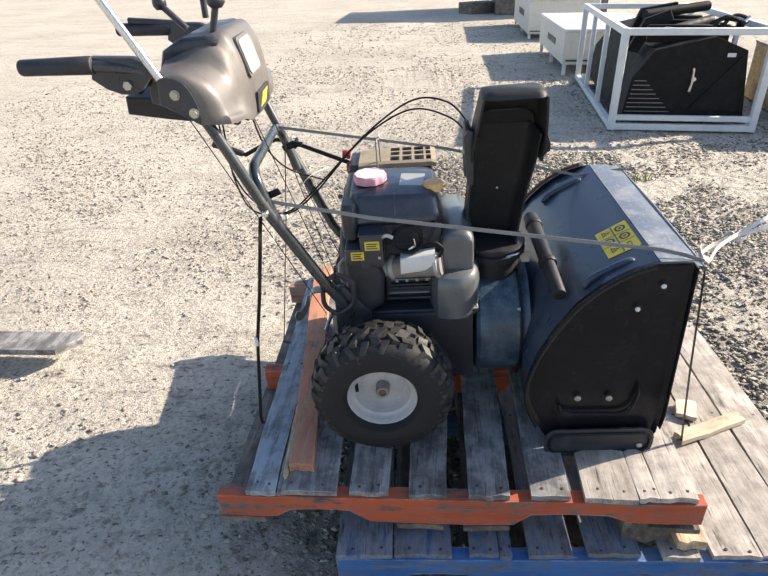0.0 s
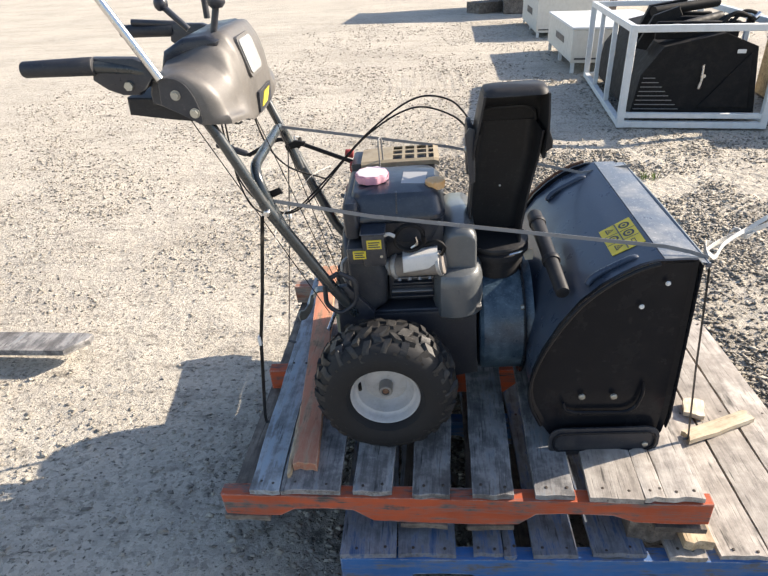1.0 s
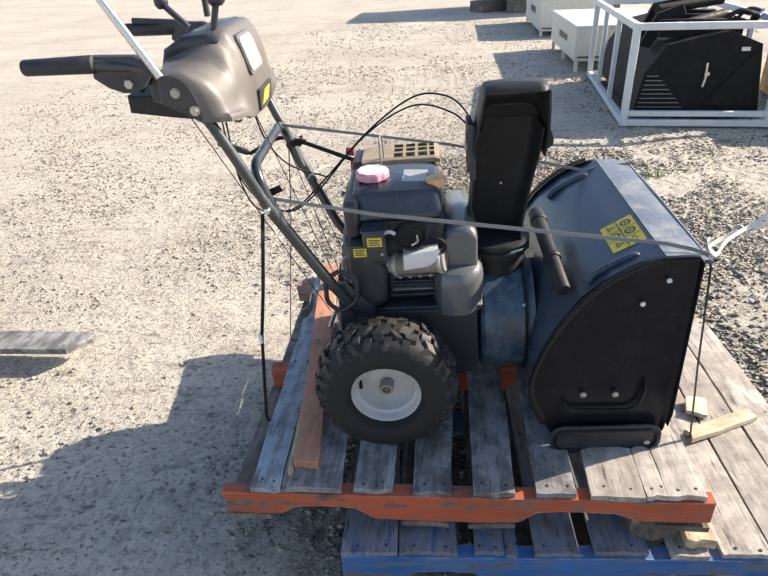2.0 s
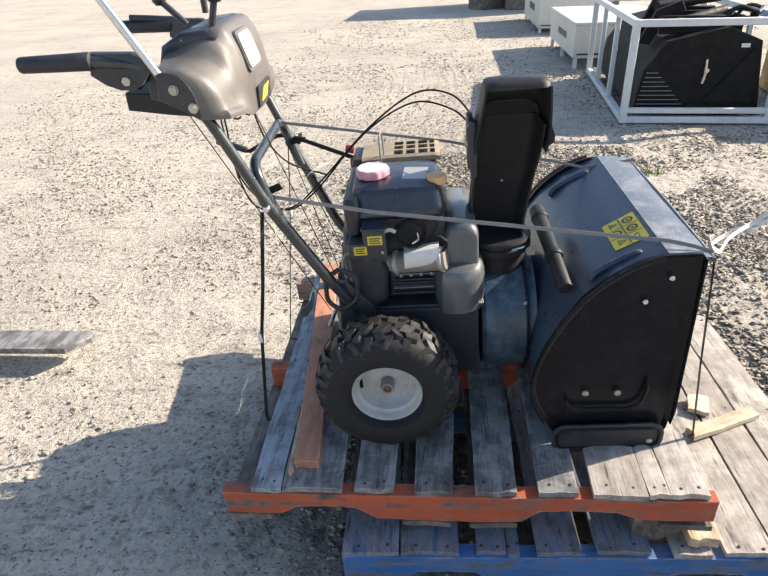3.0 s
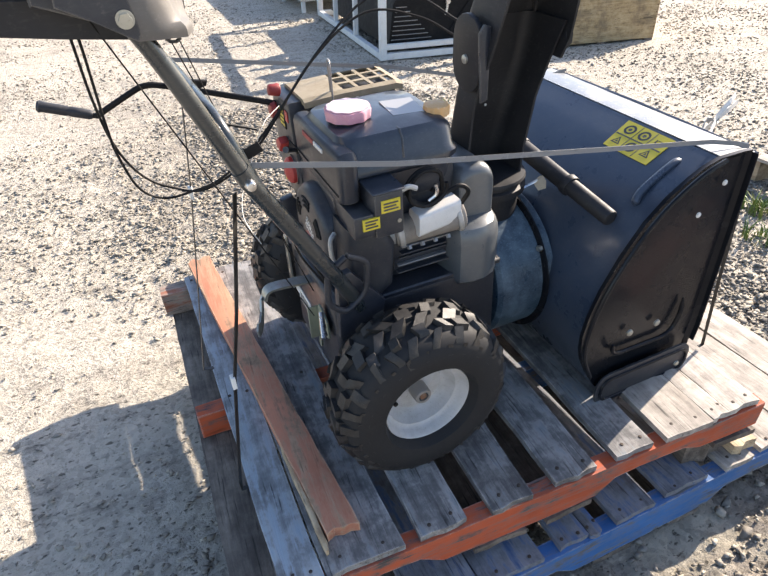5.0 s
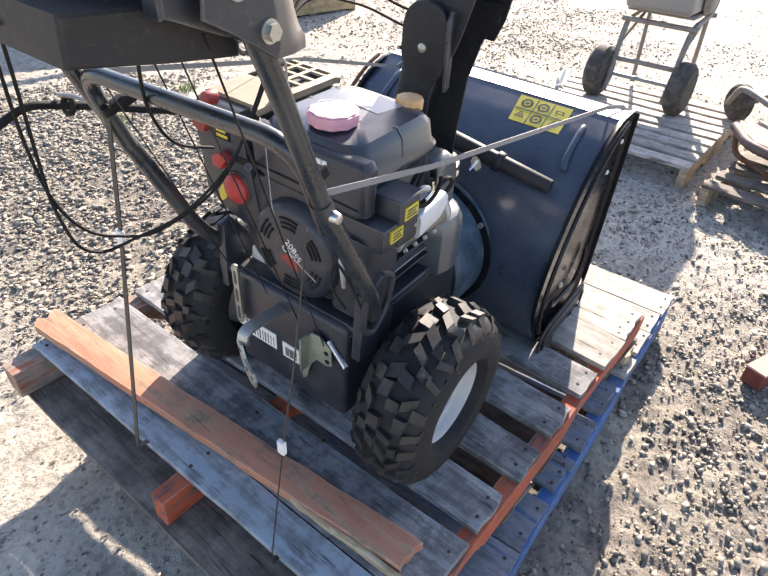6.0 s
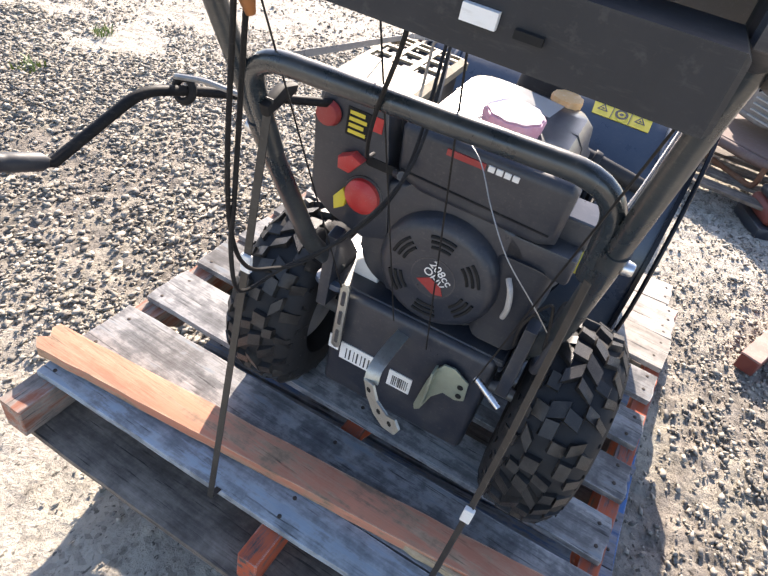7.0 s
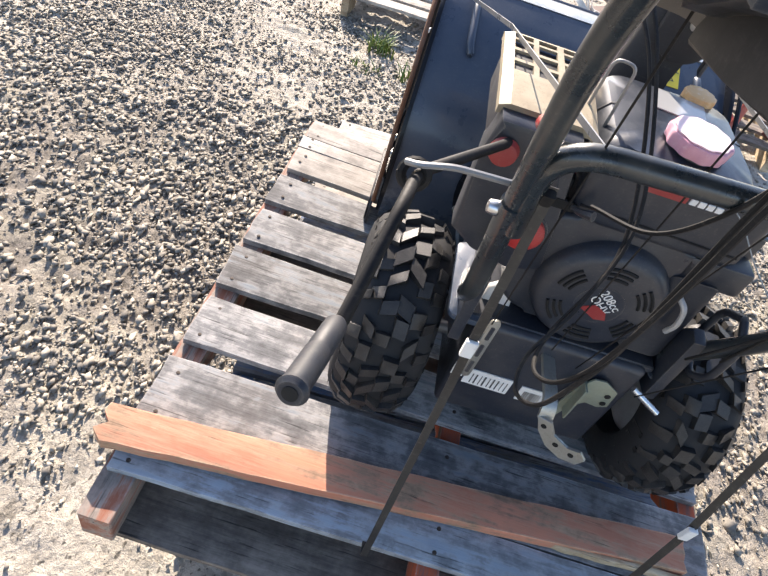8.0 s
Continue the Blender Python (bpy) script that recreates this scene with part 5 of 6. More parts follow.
# dashboard
# hood outlines across the machine: y, then front foot, foot top, slope low, middle and high, crest
HOOD = [
    (0.036, (-0.340, 0.706), (-0.336, 0.714), (-0.336, 0.730), (-0.342, 0.762), (-0.356, 0.790), (-0.380, 0.805)),
    (0.042, (-0.312, 0.703), (-0.310, 0.713), (-0.314, 0.728), (-0.322, 0.764), (-0.342, 0.794), (-0.370, 0.810)),
    (0.056, (-0.280, 0.699), (-0.281, 0.711), (-0.290, 0.725), (-0.304, 0.764), (-0.330, 0.796), (-0.364, 0.814)),
    (0.115, (-0.264, 0.692), (-0.266, 0.704), (-0.278, 0.718), (-0.286, 0.760), (-0.305, 0.790), (-0.345, 0.815)),
    (0.152, (-0.262, 0.682), (-0.262, 0.696), (-0.268, 0.728), (-0.278, 0.784), (-0.296, 0.830), (-0.335, 0.850)),
    (0.178, (-0.265, 0.672), (-0.263, 0.686), (-0.262, 0.736), (-0.268, 0.796), (-0.285, 0.845), (-0.318, 0.866)),
    (0.285, (-0.263, 0.667), (-0.261, 0.681), (-0.259, 0.735), (-0.265, 0.797), (-0.282, 0.849), (-0.316, 0.870)),
]
HOOD_MID = 0.285


def hood_line(y):
    """The outer line of the hood at y, from the front foot up to the crest, the same on both sides of the middle."""
    yy = max(y if y <= HOOD_MID else 2 * HOOD_MID - y, 0.036)
    k = max(i for i in range(len(HOOD) - 1) if HOOD[i][0] <= yy + 1e-6)
    t = (yy - HOOD[k][0]) / (HOOD[k + 1][0] - HOOD[k][0])
    t = t * t * (3 - 2 * t) if k in (3, 4) else t
    line = [(p[0] + (q[0] - p[0]) * t, p[1] + (q[1] - p[1]) * t) for p, q in zip(HOOD[k][1:], HOOD[k + 1][1:])]
    back = min(1.0, (yy - 0.036) / 0.142) * 0.020
    return curve([(x, y, z) for x, z in line + [(-0.410 - back, 0.806 + back)]], 4)


def hood_ring(y, th=0.004):
    """A section of the hood's shell."""
    outer = hood_line(y)
    inner = []
    for i, p in enumerate(outer):
        d = (outer[min(i + 1, len(outer) - 1)] - outer[max(i - 1, 0)]).normalized()
        inner.append(p + Vector((-d.z, 0, d.x)) * th)
    return outer + inner[::-1]


near_side = [0.036, 0.038, 0.040, 0.042, 0.048, 0.056, 0.070, 0.092, 0.115, 0.124, 0.134, 0.144, 0.152, 0.160, 0.169, 0.178, 0.210, 0.250]
sections = [hood_ring(y) for y in near_side + [HOOD_MID] + [2 * HOOD_MID - y for y in near_side[::-1]]]
dash = part("dash_hood", loft(sections), CONSOLE, blower, "taupe metallic plastic dashboard hood", 50)
TOPPAN = [(-0.444, 0.802), (-0.420, 0.794), (-0.340, 0.828), (-0.308, 0.842), (-0.304, 0.853), (-0.330, 0.866), (-0.385, 0.863), (-0.430, 0.840)]
part("dash_panel", prism(TOPPAN, 0.146, 2 * HOOD_MID - 0.146, "y", 0.010, 3), BLACK, dash, "black shift panel on top of the dashboard", 40)
for s in (0, 1):
    y0, y1 = (0.052, 0.075) if s == 0 else (2 * MID - 0.075, 2 * MID - 0.052)
    part("dash_bracket", prism([(-0.440, 0.752), (-0.385, 0.735), (-0.36, 0.722), (-0.36, 0.790), (-0.400, 0.806), (-0.430, 0.800), (-0.440, 0.775)], y0, y1, "y", 0.003, 1), BLACK, dash, "black steel bracket")
# taupe hood sides given black, so their shade is in the colour
for y0 in (0.0345, 2 * HOOD_MID - 0.0385):
    flank = [(p.x, p.z) for p in hood_line(0.036)] + [(-0.416, 0.752), (-0.384, 0.735)]
    part("flank_plate", prism(flank, y0, y0 + 0.004, "y", 0.001, 1), BLACK, dash, "dashboard side with its shade painted black", 30)
part("dash_pan", prism([(-0.508, 0.727), (-0.420, 0.712), (-0.345, 0.700), (-0.345, 0.712), (-0.360, 0.740), (-0.420, 0.757), (-0.505, 0.764)], 0.076, 0.470, "y", 0.003, 1), CHUTE, dash, "black dashboard underside")
part("pan_front", prism([(-0.350, 0.700), (-0.272, 0.674), (-0.268, 0.678), (-0.350, 0.708)], 0.165, 2 * HOOD_MID - 0.165, "y", 0.001, 1), CHUTE, dash, "black dashboard underside")
part("pan_label", box(-0.5105, -0.5065, 0.181, 0.199, 0.741, 0.749), WHITE, dash, "small white label")
part("pan_slot", box(-0.5105, -0.5065, 0.158, 0.172, 0.741, 0.745), SLOT, dash)
for x, z in ((-0.380, 0.771), (-0.348, 0.732)):
    part("washer", rod((x, 0.0375, z), (x, 0.0325, z), 0.0105, n=20), ZINC, dash)
    part("bolt_head", rod((x, 0.0325, z), (x, 0.0265, z), 0.0078, n=6), ZINC, dash)


def on_hood(y, z, lift):
    """A place on the upright front of the hood."""
    k = (z - 0.750) / 0.106
    return (-0.2590 - 0.008 * k - 0.018 * k * k + lift, y, z)


def front_patch(outline, lift, depth):
    return loft([[on_hood(y, z, lift - depth) for y, z in outline], [on_hood(y, z, lift) for y, z in outline]])


part("lens_frame", front_patch(round_rect(0.194, 0.312, 0.762, 0.850, 0.018), 0.004, 0.008), CONSOLE, dash)
part("dash_lens", front_patch(round_rect(0.202, 0.304, 0.770, 0.844, 0.014), 0.0062, 0.004), LENS, dash, "milky headlamp lens")
part("dash_label", front_patch(round_rect(0.222, 0.348, 0.676, 0.724, 0.004), 0.005, 0.006), BLACK, dash, "black badge with a yellow mark")
part("dash_mark", front_patch([(0.240, 0.686), (0.296, 0.688), (0.326, 0.716), (0.270, 0.714)], 0.0062, 0.002), YELLOW, dash)
for x0, z0, x1, z1, y, r in ((-0.405, 0.866, -0.456, 0.922, 0.27, 0.016), (-0.330, 0.850, -0.306, 0.925, 0.20, 0.020), (-0.375, 0.880, -0.372, 0.945, 0.33, 0.016)):
    lv = part("shift_lever", tube([(x0, y, z0), ((x0 + x1) / 2, y, (z0 + z1) / 2), (x1, y, z1)], 0.0075, 10), BLACK, dash, "black shift lever")
    part("knob", lathe([(-0.012, r * 0.6), (-0.004, r * 0.95), (0.006, r), (0.014, r * 0.8), (0.019, r * 0.4)], (x1, y, z1), "z", 18), BLACK, lv, "black ball knob")
part("clutch_lever", tube(rounded([(-0.402, 0.030, 0.806), (-0.478, 0.030, 0.955), (-0.540, 0.034, 1.075), (-0.575, 0.060, 1.120)], 0.03), 0.0085, 12), CHROME, blower, "bright steel clutch lever raised")
part("clutch_lever", tube(rounded([(-0.425, 0.512, 0.806), (-0.500, 0.512, 0.850), (-0.640, 0.508, 0.866)], 0.03), 0.0085, 12), BLACK, blower, "black clutch lever")
part("cable_guide", tube([(-0.290 + 0.012 * math.cos(k * 0.7), 0.130, 0.690 + 0.012 * math.sin(k * 0.7)) for k in range(9)], 0.0025, 6), BLACK, dash)

# cables and wires
CABLES = [
    [(-0.424, 0.394, 0.700), (-0.420, 0.397, 0.655), (-0.418, 0.402, 0.540), (-0.406, 0.406, 0.450), (-0.376, 0.410, 0.385), (-0.330, 0.410, 0.348), (-0.265, 0.385, 0.340), (-0.170, 0.330, 0.420), (-0.030, 0.360, 0.555), (0.100, 0.400, 0.615), (0.200, 0.370, 0.600), (0.246, 0.300, 0.570), (0.246, 0.200, 0.555)],
    [(-0.410, 0.392, 0.690), (-0.408, 0.396, 0.630), (-0.410, 0.400, 0.490), (-0.406, 0.406, 0.430), (-0.388, 0.412, 0.360), (-0.350, 0.420, 0.325), (-0.300, 0.408, 0.330), (-0.235, 0.360, 0.368), (-0.150, 0.325, 0.450), (-0.010, 0.360, 0.575), (0.110, 0.400, 0.640), (0.200, 0.380, 0.635), (0.246, 0.300, 0.600), (0.246, 0.190, 0.590)],
    [(-0.310, 0.300, 0.712), (-0.300, 0.310, 0.640), (-0.285, 0.330, 0.560), (-0.240, 0.350, 0.490), (-0.150, 0.380, 0.440)],
]
for c in CABLES:
    part("control_cable", tube(curve(c, 8), 0.0025, 8), CABLE, blower, "black control cable")
for a, b in (((-0.385, 0.075, 0.728), (-0.150, 0.150, 0.140)), ((-0.300, 0.260, 0.712), (-0.120, 0.240, 0.130)), ((-0.330, 0.470, 0.720), (-0.130, 0.400, 0.180)), ((-0.280, 0.360, 0.712), (-0.135, 0.300, 0.170))):
    part("control_wire", tube([a, b], 0.0012, 6), CABLE, blower, "thin dark control wire")
boot = part("cable_boot", tube([(-0.432, 0.396, 0.712), (-0.424, 0.394, 0.700), (-0.412, 0.391, 0.676), (-0.408, 0.390, 0.664)], [0.006, 0.0076, 0.0066, 0.004], 12), BOOT, blower, "dull orange cable boot under the dashboard")
part("throttle_wire", tube(curve([(-0.120, 0.300, 0.505), (-0.165, 0.245, 0.500), (-0.200, 0.205, 0.465), (-0.232, 0.165, 0.435), (-0.250, 0.118, 0.405), (-0.235, 0.090, 0.365)]), 0.0008, 6), WIRE, blower)
part("bare_lead", tube(curve([(-0.135, 0.080, 0.250), (-0.165, 0.090, 0.330), (-0.180, 0.100, 0.360), (-0.165, 0.120, 0.300), (-0.130, 0.120, 0.230)]), 0.0022, 6), CABLE, blower)

# chute crank
crank = part("chute_crank", tube(rounded([(0.290, 0.420, 0.300), (-0.085, 0.486, 0.448), (-0.246, 0.590, 0.478), (-0.318, 0.598, 0.498), (-0.426, 0.620, 0.444)], 0.025, 6) + [Vector((-0.438, 0.624, 0.448))], 0.0064, 12), CABLE, blower, "black chute crank rod")
GRIP_A, GRIP_B = Vector((-0.432, 0.623, 0.446)), Vector((-0.529, 0.640, 0.479))
part("crank_grip", tube([GRIP_A.lerp(GRIP_B, k) for k in (0.0, 0.06, 0.40, 0.44, 0.48, 0.90, 0.96, 1.0)],
                         [0.007, 0.0100, 0.0104, 0.0092, 0.0106, 0.0108, 0.0124, 0.0094], 20), BLACK_MATT, crank, "black plastic crank grip with a flared end")
part("grip_hole", rod(GRIP_A.lerp(GRIP_B, 0.997), GRIP_A.lerp(GRIP_B, 1.006), 0.006, n=14), SLOT, crank)
part("crank_eye", tube([(-0.255 + 0.004 * math.sin(k * 0.393), 0.594 + 0.013 * math.cos(k * 0.393), 0.481 + 0.013 * math.sin(k * 0.393)) for k in range(17)], 0.0052, 8), CABLE, crank)
part("eye_bolt", tube(rounded([(-0.257, 0.605, 0.494), (-0.267, 0.594, 0.501), (-0.260, 0.560, 0.506), (-0.246, 0.490, 0.500)], 0.01), 0.0036, 8), GREY_METAL, crank, "bent steel eye bolt")


# ---- straps ----
def strap(points, half, mat, label, way=(0, 1, 0), tag_at=None):
    t = thing("strap", M_POSE, label, "strap", "tie-down straps")
    part("band", tube(points, 0, flat=(half, 0.0008, way)), mat, t, "", 0)
    if tag_at:
        p = Vector(tag_at)
        part("seal", box(p.x - 0.004, p.x + 0.004, p.y - half - 0.002, p.y + half + 0.002, p.z - 0.014, p.z + 0.014, 0.001, 1), WHITE, t, "white crimp seal")
    return t


strap([(-0.262, 0.078, 0.470), (-0.300, 0.075, 0.260), (-0.331, 0.076, 0.114), (-0.372, 0.082, -0.165), (-0.372, 0.082, -0.190), (-0.345, 0.082, -0.196)], 0.0050, STRAP_DARK, "black strapping band from the handlebar down to the pallet", (0.7, 0.7, 0), (-0.334, 0.076, 0.110))
strap([(-0.262, 0.468, 0.520), (-0.292, 0.468, 0.300), (-0.368, 0.467, -0.158), (-0.372, 0.467, -0.178), (-0.345, 0.467, -0.186)], 0.0055, STRAP_DARK, "black strapping band from the handlebar down to the pallet", (0, 1, 0), (-0.292, 0.468, 0.300))
strap([(-0.230, 0.082, 0.505), (0.0, 0.060, 0.462), (0.430, 0.022, 0.405), (0.655, 0.002, 0.376), (0.706, -0.010, 0.366), (0.746, -0.016, 0.352)], 0.0044, STRAP, "grey strapping band pulled tight over the auger housing", (0, 0.2, 1))
strap([(-0.270, 0.448, 0.575), (0.200, 0.500, 0.470), (0.600, 0.545, 0.348), (0.746, 0.556, 0.358)], 0.0040, STRAP, "grey strapping band pulled tight over the auger housing", (0, 0.2, 1))
strap([(0.742, -0.030, 0.352), (0.745, -0.033, 0.330), (0.765, -0.036, 0.050), (0.785, -0.040, -0.178), (0.772, -0.040, -0.1795)], 0.004, STRAP_DARK, "dark strapping band down to the pallet deck", (0, 1, 0))
tail = thing("strap", M_POSE, "crumpled milky plastic strap tails hanging loose off the housing", "strap", "tie-down straps")
rng = random.Random(12)
for k in range(3):
    pts = [(0.744, -0.014, 0.352), (0.775, 0.040 + 0.012 * k, 0.326), (0.822, 0.105 + 0.02 * k, 0.292), (0.872, 0.160 + 0.018 * k, 0.282 - 0.008 * k), (0.918, 0.200 + 0.01 * k, 0.292),
           (0.955, 0.225, 0.300 - 0.012 * k), (1.000, 0.245, 0.318 - 0.016 * k), (1.060, 0.262, 0.322 - 0.02 * k)]
    pts = [pts[0]] + [(x + rng.uniform(-0.006, 0.006), y + rng.uniform(-0.010, 0.010), z + rng.uniform(-0.008, 0.008)) for x, y, z in pts[1:]]
    part("band", tube(curve(pts, 6), 0, flat=(0.0055 + 0.001 * k, 0.0006, (0, 0.5 - 0.4 * k, 1))), CLEAR, tail, "", 0)


# ---- yard behind ----
def steel_frame(m, w, d, h):
    t = thing("shipping_frame", m, "white-painted steel shipping frame around a black loader attachment", "shipping frame")
    b = 0.055

    def bar(name, p, q, s=b):
        p, q = Vector(p), Vector(q)
        lo = Vector((min(p.x, q.x), min(p.y, q.y), min(p.z, q.z))) - Vector((s, s, s)) / 2
        hi = Vector((max(p.x, q.x), max(p.y, q.y), max(p.z, q.z))) + Vector((s, s, s)) / 2
        part(name, box(lo.x, hi.x, lo.y, hi.y, lo.z, hi.z, 0.004, 1), WHITE_STEEL, t)
    e = b / 2
    for z in (e, h - e):
        for y in (e, d - e):
            bar("rail", (b, y, z), (w - b, y, z))
        for x in (e, w - e):
            bar("rail", (x, b, z), (x, d - b, z))
    bar("rail", (b, e + 0.002, 0.105), (w - b, e + 0.002, 0.105), 0.045)
    for x in (e, w - e):
        for y in (e, d - e):
            bar("post", (x, y, b * 0.5), (x, y, h - b * 0.5), b + 0.004)
        for y in (d * 0.36, d * 0.68):
            bar("post", (x, y, b), (x, y, h - b), 0.045)
    return t


def bucket(m, w, d):
    t = thing("loader_bucket", m, "black steel loader bucket attachment inside the white frame", "loader attachment")
    side = [(0.06, 0.02), (0.98, 0.02), (0.90, 0.66), (0.66, 0.78), (0.24, 0.66), (0.10, 0.40)]
    side = [(x * w, z) for x, z in side]
    for y in (0.10, d - 0.12):
        part("side_plate", prism(side, y, y + 0.03, "y", 0.004, 1), ATTACH, t)
    back = [(0.06, 0.02), (0.10, 0.40), (0.24, 0.66), (0.66, 0.78), (0.64, 0.75), (0.26, 0.63), (0.13, 0.39), (0.09, 0.03)]
    part("bucket_back", prism([(x * w, z) for x, z in back], 0.13, d - 0.12, "y"), ATTACH, t)
    part("bucket_floor", box(0.07 * w, 0.97 * w, 0.13, d - 0.12, 0.02, 0.04), ATTACH, t)
    for k in range(8):
        part("tine", box((0.08 + 0.006 * k) * w, (0.42 - 0.03 * k) * w, 0.092, 0.099, 0.08 + 0.042 * k, 0.087 + 0.042 * k, 0.001, 1), GREY_METAL, t)
    for k in range(3):
        part("grapple_arm", box(0.2 * w + 0.1 * k, 0.8 * w, 0.35 + 0.55 * k, 0.43 + 0.55 * k, 0.70 + 0.02 * k, 0.86, 0.01, 1), ATTACH, t)
    part("linkage", prism([(0.10, 0.60), (0.22, 0.90), (0.42, 0.98), (0.46, 0.90), (0.30, 0.80), (0.20, 0.58)], 0.55, 0.63, "y", 0.006, 1), ATTACH, t)
    part("linkage", prism([(0.18, 0.62), (0.30, 0.94), (0.62, 1.00), (0.64, 0.92), (0.40, 0.84), (0.28, 0.60)], 1.30, 1.40, "y", 0.006, 1), ATTACH, t)
    part("hydraulic_cylinder", rod((0.25 * w, 1.0, 0.90), (0.80 * w, 1.35, 0.96), 0.05, n=14), ATTACH, t)
    for k in range(3):
        part("hose", tube(curve([(0.62 * w, 0.25 + 0.1 * k, 0.80), (0.72 * w, 0.30 + 0.1 * k, 0.93 - 0.02 * k), (0.84 * w, 0.36, 0.90), (0.90 * w, 0.44 + 0.08 * k, 0.84)]), 0.017, 8), CABLE, t, "black hydraulic hose")
    part("pivot_pin", rod((0.55 * w, 0.095, 0.40), (0.55 * w, 0.060, 0.40), 0.02, n=12), CHROME, t, "bright steel pin")
    part("latch", tube([(0.54 * w, 0.085, 0.50), (0.545 * w, 0.075, 0.36), (0.535 * w, 0.075, 0.28)], 0.011, 8), CHROME, t, "bright latch rod")
    part("hydraulic_cylinder", rod((0.30 * w, 0.3, 0.80), (0.75 * w, 0.9, 0.86), 0.045, n=14), ATTACH, t)
    part("hose", tube(curve([(0.70 * w, 0.3, 0.82), (0.80 * w, 0.36, 0.94), (0.92 * w, 0.42, 0.90), (0.86 * w, 0.5, 0.82), (0.74 * w, 0.46, 0.86)]), 0.016, 8), CABLE, t, "black hydraulic hose")
    part("hose_fitting", rod((0.88 * w, 0.36, 0.88), (0.92 * w, 0.40, 0.92), 0.02, n=10), CHROME, t)
    part("plate_label", box(0.76 * w, 0.82 * w, 0.094, 0.099, 0.60, 0.635), WHITE, t)
    part("gusset", prism([(0.55 * w, 0.10), (0.92 * w, 0.10), (0.86 * w, 0.60)], 0.080, 0.099, "y", 0.003, 1), ATTACH, t)
    return t


C_POSE = pose(2.115, 5.53, 0.01, 0, 0, -8.2)
steel_frame(C_POSE, 1.235, 2.45, 0.845)
bucket(C_POSE @ Matrix.Translation((0.05, 0.06, 0.062)) @ Matrix.Diagonal((1, 0.75, 0.9, 1)), 1.13, 3.0)


def cabinet(m, w, d, h, leg, label):
    t = thing("metal_cabinet", m, label, "cabinet", "cabinets in the yard")
    part("body", box(0, w, 0, d, leg, h, 0.008, 1), CABINET, t)
    part("top", box(-0.015, w + 0.015, -0.015, d + 0.015, h + 0.001, h + 0.03, 0.006, 1), WHITE_STEEL, t)
    for x in (0.04, w - 0.04):
        for y in (0.05, d * 0.5, d - 0.05):
            part("leg", box(x - 0.022, x + 0.022, y - 0.022, y + 0.022, 0, leg), WHITE_STEEL, t)
    part("label_bar", box(-0.006, -0.001, d * 0.30, d * 0.62, leg + (h - leg) * 0.42, leg + (h - leg) * 0.62), BLACK, t, "dark sign plate")
    part("drawer_gap", box(0.04, w - 0.04, -0.006, -0.001, leg + 0.04, leg + 0.06), BLACK, t)
    return t


cabinet(pose(2.345, 8.19, 0, 0, 0, -4.3), 1.25, 2.05, 0.52, 0.13, "off-white sheet-metal work cabinet on short legs")
cabinet(pose(2.600, 11.65, 0, 0, 0, -4.7), 1.2, 2.45, 0.62, 0.08, "off-white sheet-metal cabinet with a cluttered top")


def plywood_crate(m, w, d, h):
    t = thing("plywood_crate", m, "large tan plywood shipping crate with screwed edges", "crate")
    part("front_panel", box(0.0, w, 0, 0.02, 0.02, h, 0.003, 1), CRATE_WOOD, t)
    part("back_panel", box(0.0, w, d - 0.02, d, 0.02, h, 0.003, 1), CRATE_WOOD, t)
    part("side_panel", box(-0.001, 0.019, 0.022, d - 0.022, 0.02, h, 0.003, 1), CRATE_WOOD, t)
    part("side_panel", box(w - 0.019, w + 0.001, 0.022, d - 0.022, 0.02, h, 0.003, 1), CRATE_WOOD, t)
    part("lid", box(-0.01, w + 0.01, -0.01, d + 0.01, h + 0.001, h + 0.02, 0.003, 1), PALE_WOOD, t, "pale sunlit plywood lid")
    for x in (0.05, w / 2, w - 0.05):
        part("skid", box(x - 0.045, x + 0.045, 0, d, 0, 0.018), DARK_WOOD, t)
    for k in range(8):
        for x in (0.02, w - 0.02):
            part("screw", rod((x, 0.001, 0.06 + k * (h - 0.1) / 7), (x, -0.002, 0.06 + k * (h - 0.1) / 7), 0.006, n=6), RUST, t)
    return t


plywood_crate(pose(3.68, 5.18, 0, 0, 0, -10), 1.13, 1.65, 0.55)


def far_store(m):
    t = thing("storage_box", m, "tall brown timber storage box far across the yard", "storage box")
    for x0, x1, y0, y1 in ((0, 2.6, 0, 0.05), (0, 2.6, 2.35, 2.4), (0, 0.05, 0.05, 2.35), (2.55, 2.6, 0.05, 2.35)):
        part("wall_panel", box(x0, x1, y0, y1, 0.0, 2.2, 0.01, 1), DARK_WOOD, t)
    part("roof_panel", box(-0.05, 2.65, -0.05, 2.45, 2.2, 2.26), DARK_WOOD, t)
    return t


far_store(pose(2.70, 16.0, 0, 0, 0, -6))
wood_block("timber_offcut", pose(2.40, 16.6, 0.0, 0, 0, 30), 0.9, 0.5, 0.25, DARK_WOOD, "pile of dark timber offcuts on the gravel", 8)


def grey_plank():
    t = thing("grey_plank", pose(-1.142, 2.105, 0.070, 0, 0, 177), "grey weathered plank with a pointed tip resting above the gravel", "plank")
    part("board", prism([(0.0, -0.055), (0.0, -0.02), (0.07, 0.065), (1.4, 0.085), (1.4, -0.065), (0.04, -0.065)], 0, 0.030, "z", 0.003, 1), OLDWOOD, t)
    part("support", box(0.7, 0.9, -0.05, 0.07, -0.076, -0.001), DARK_WOOD, t)
    return t


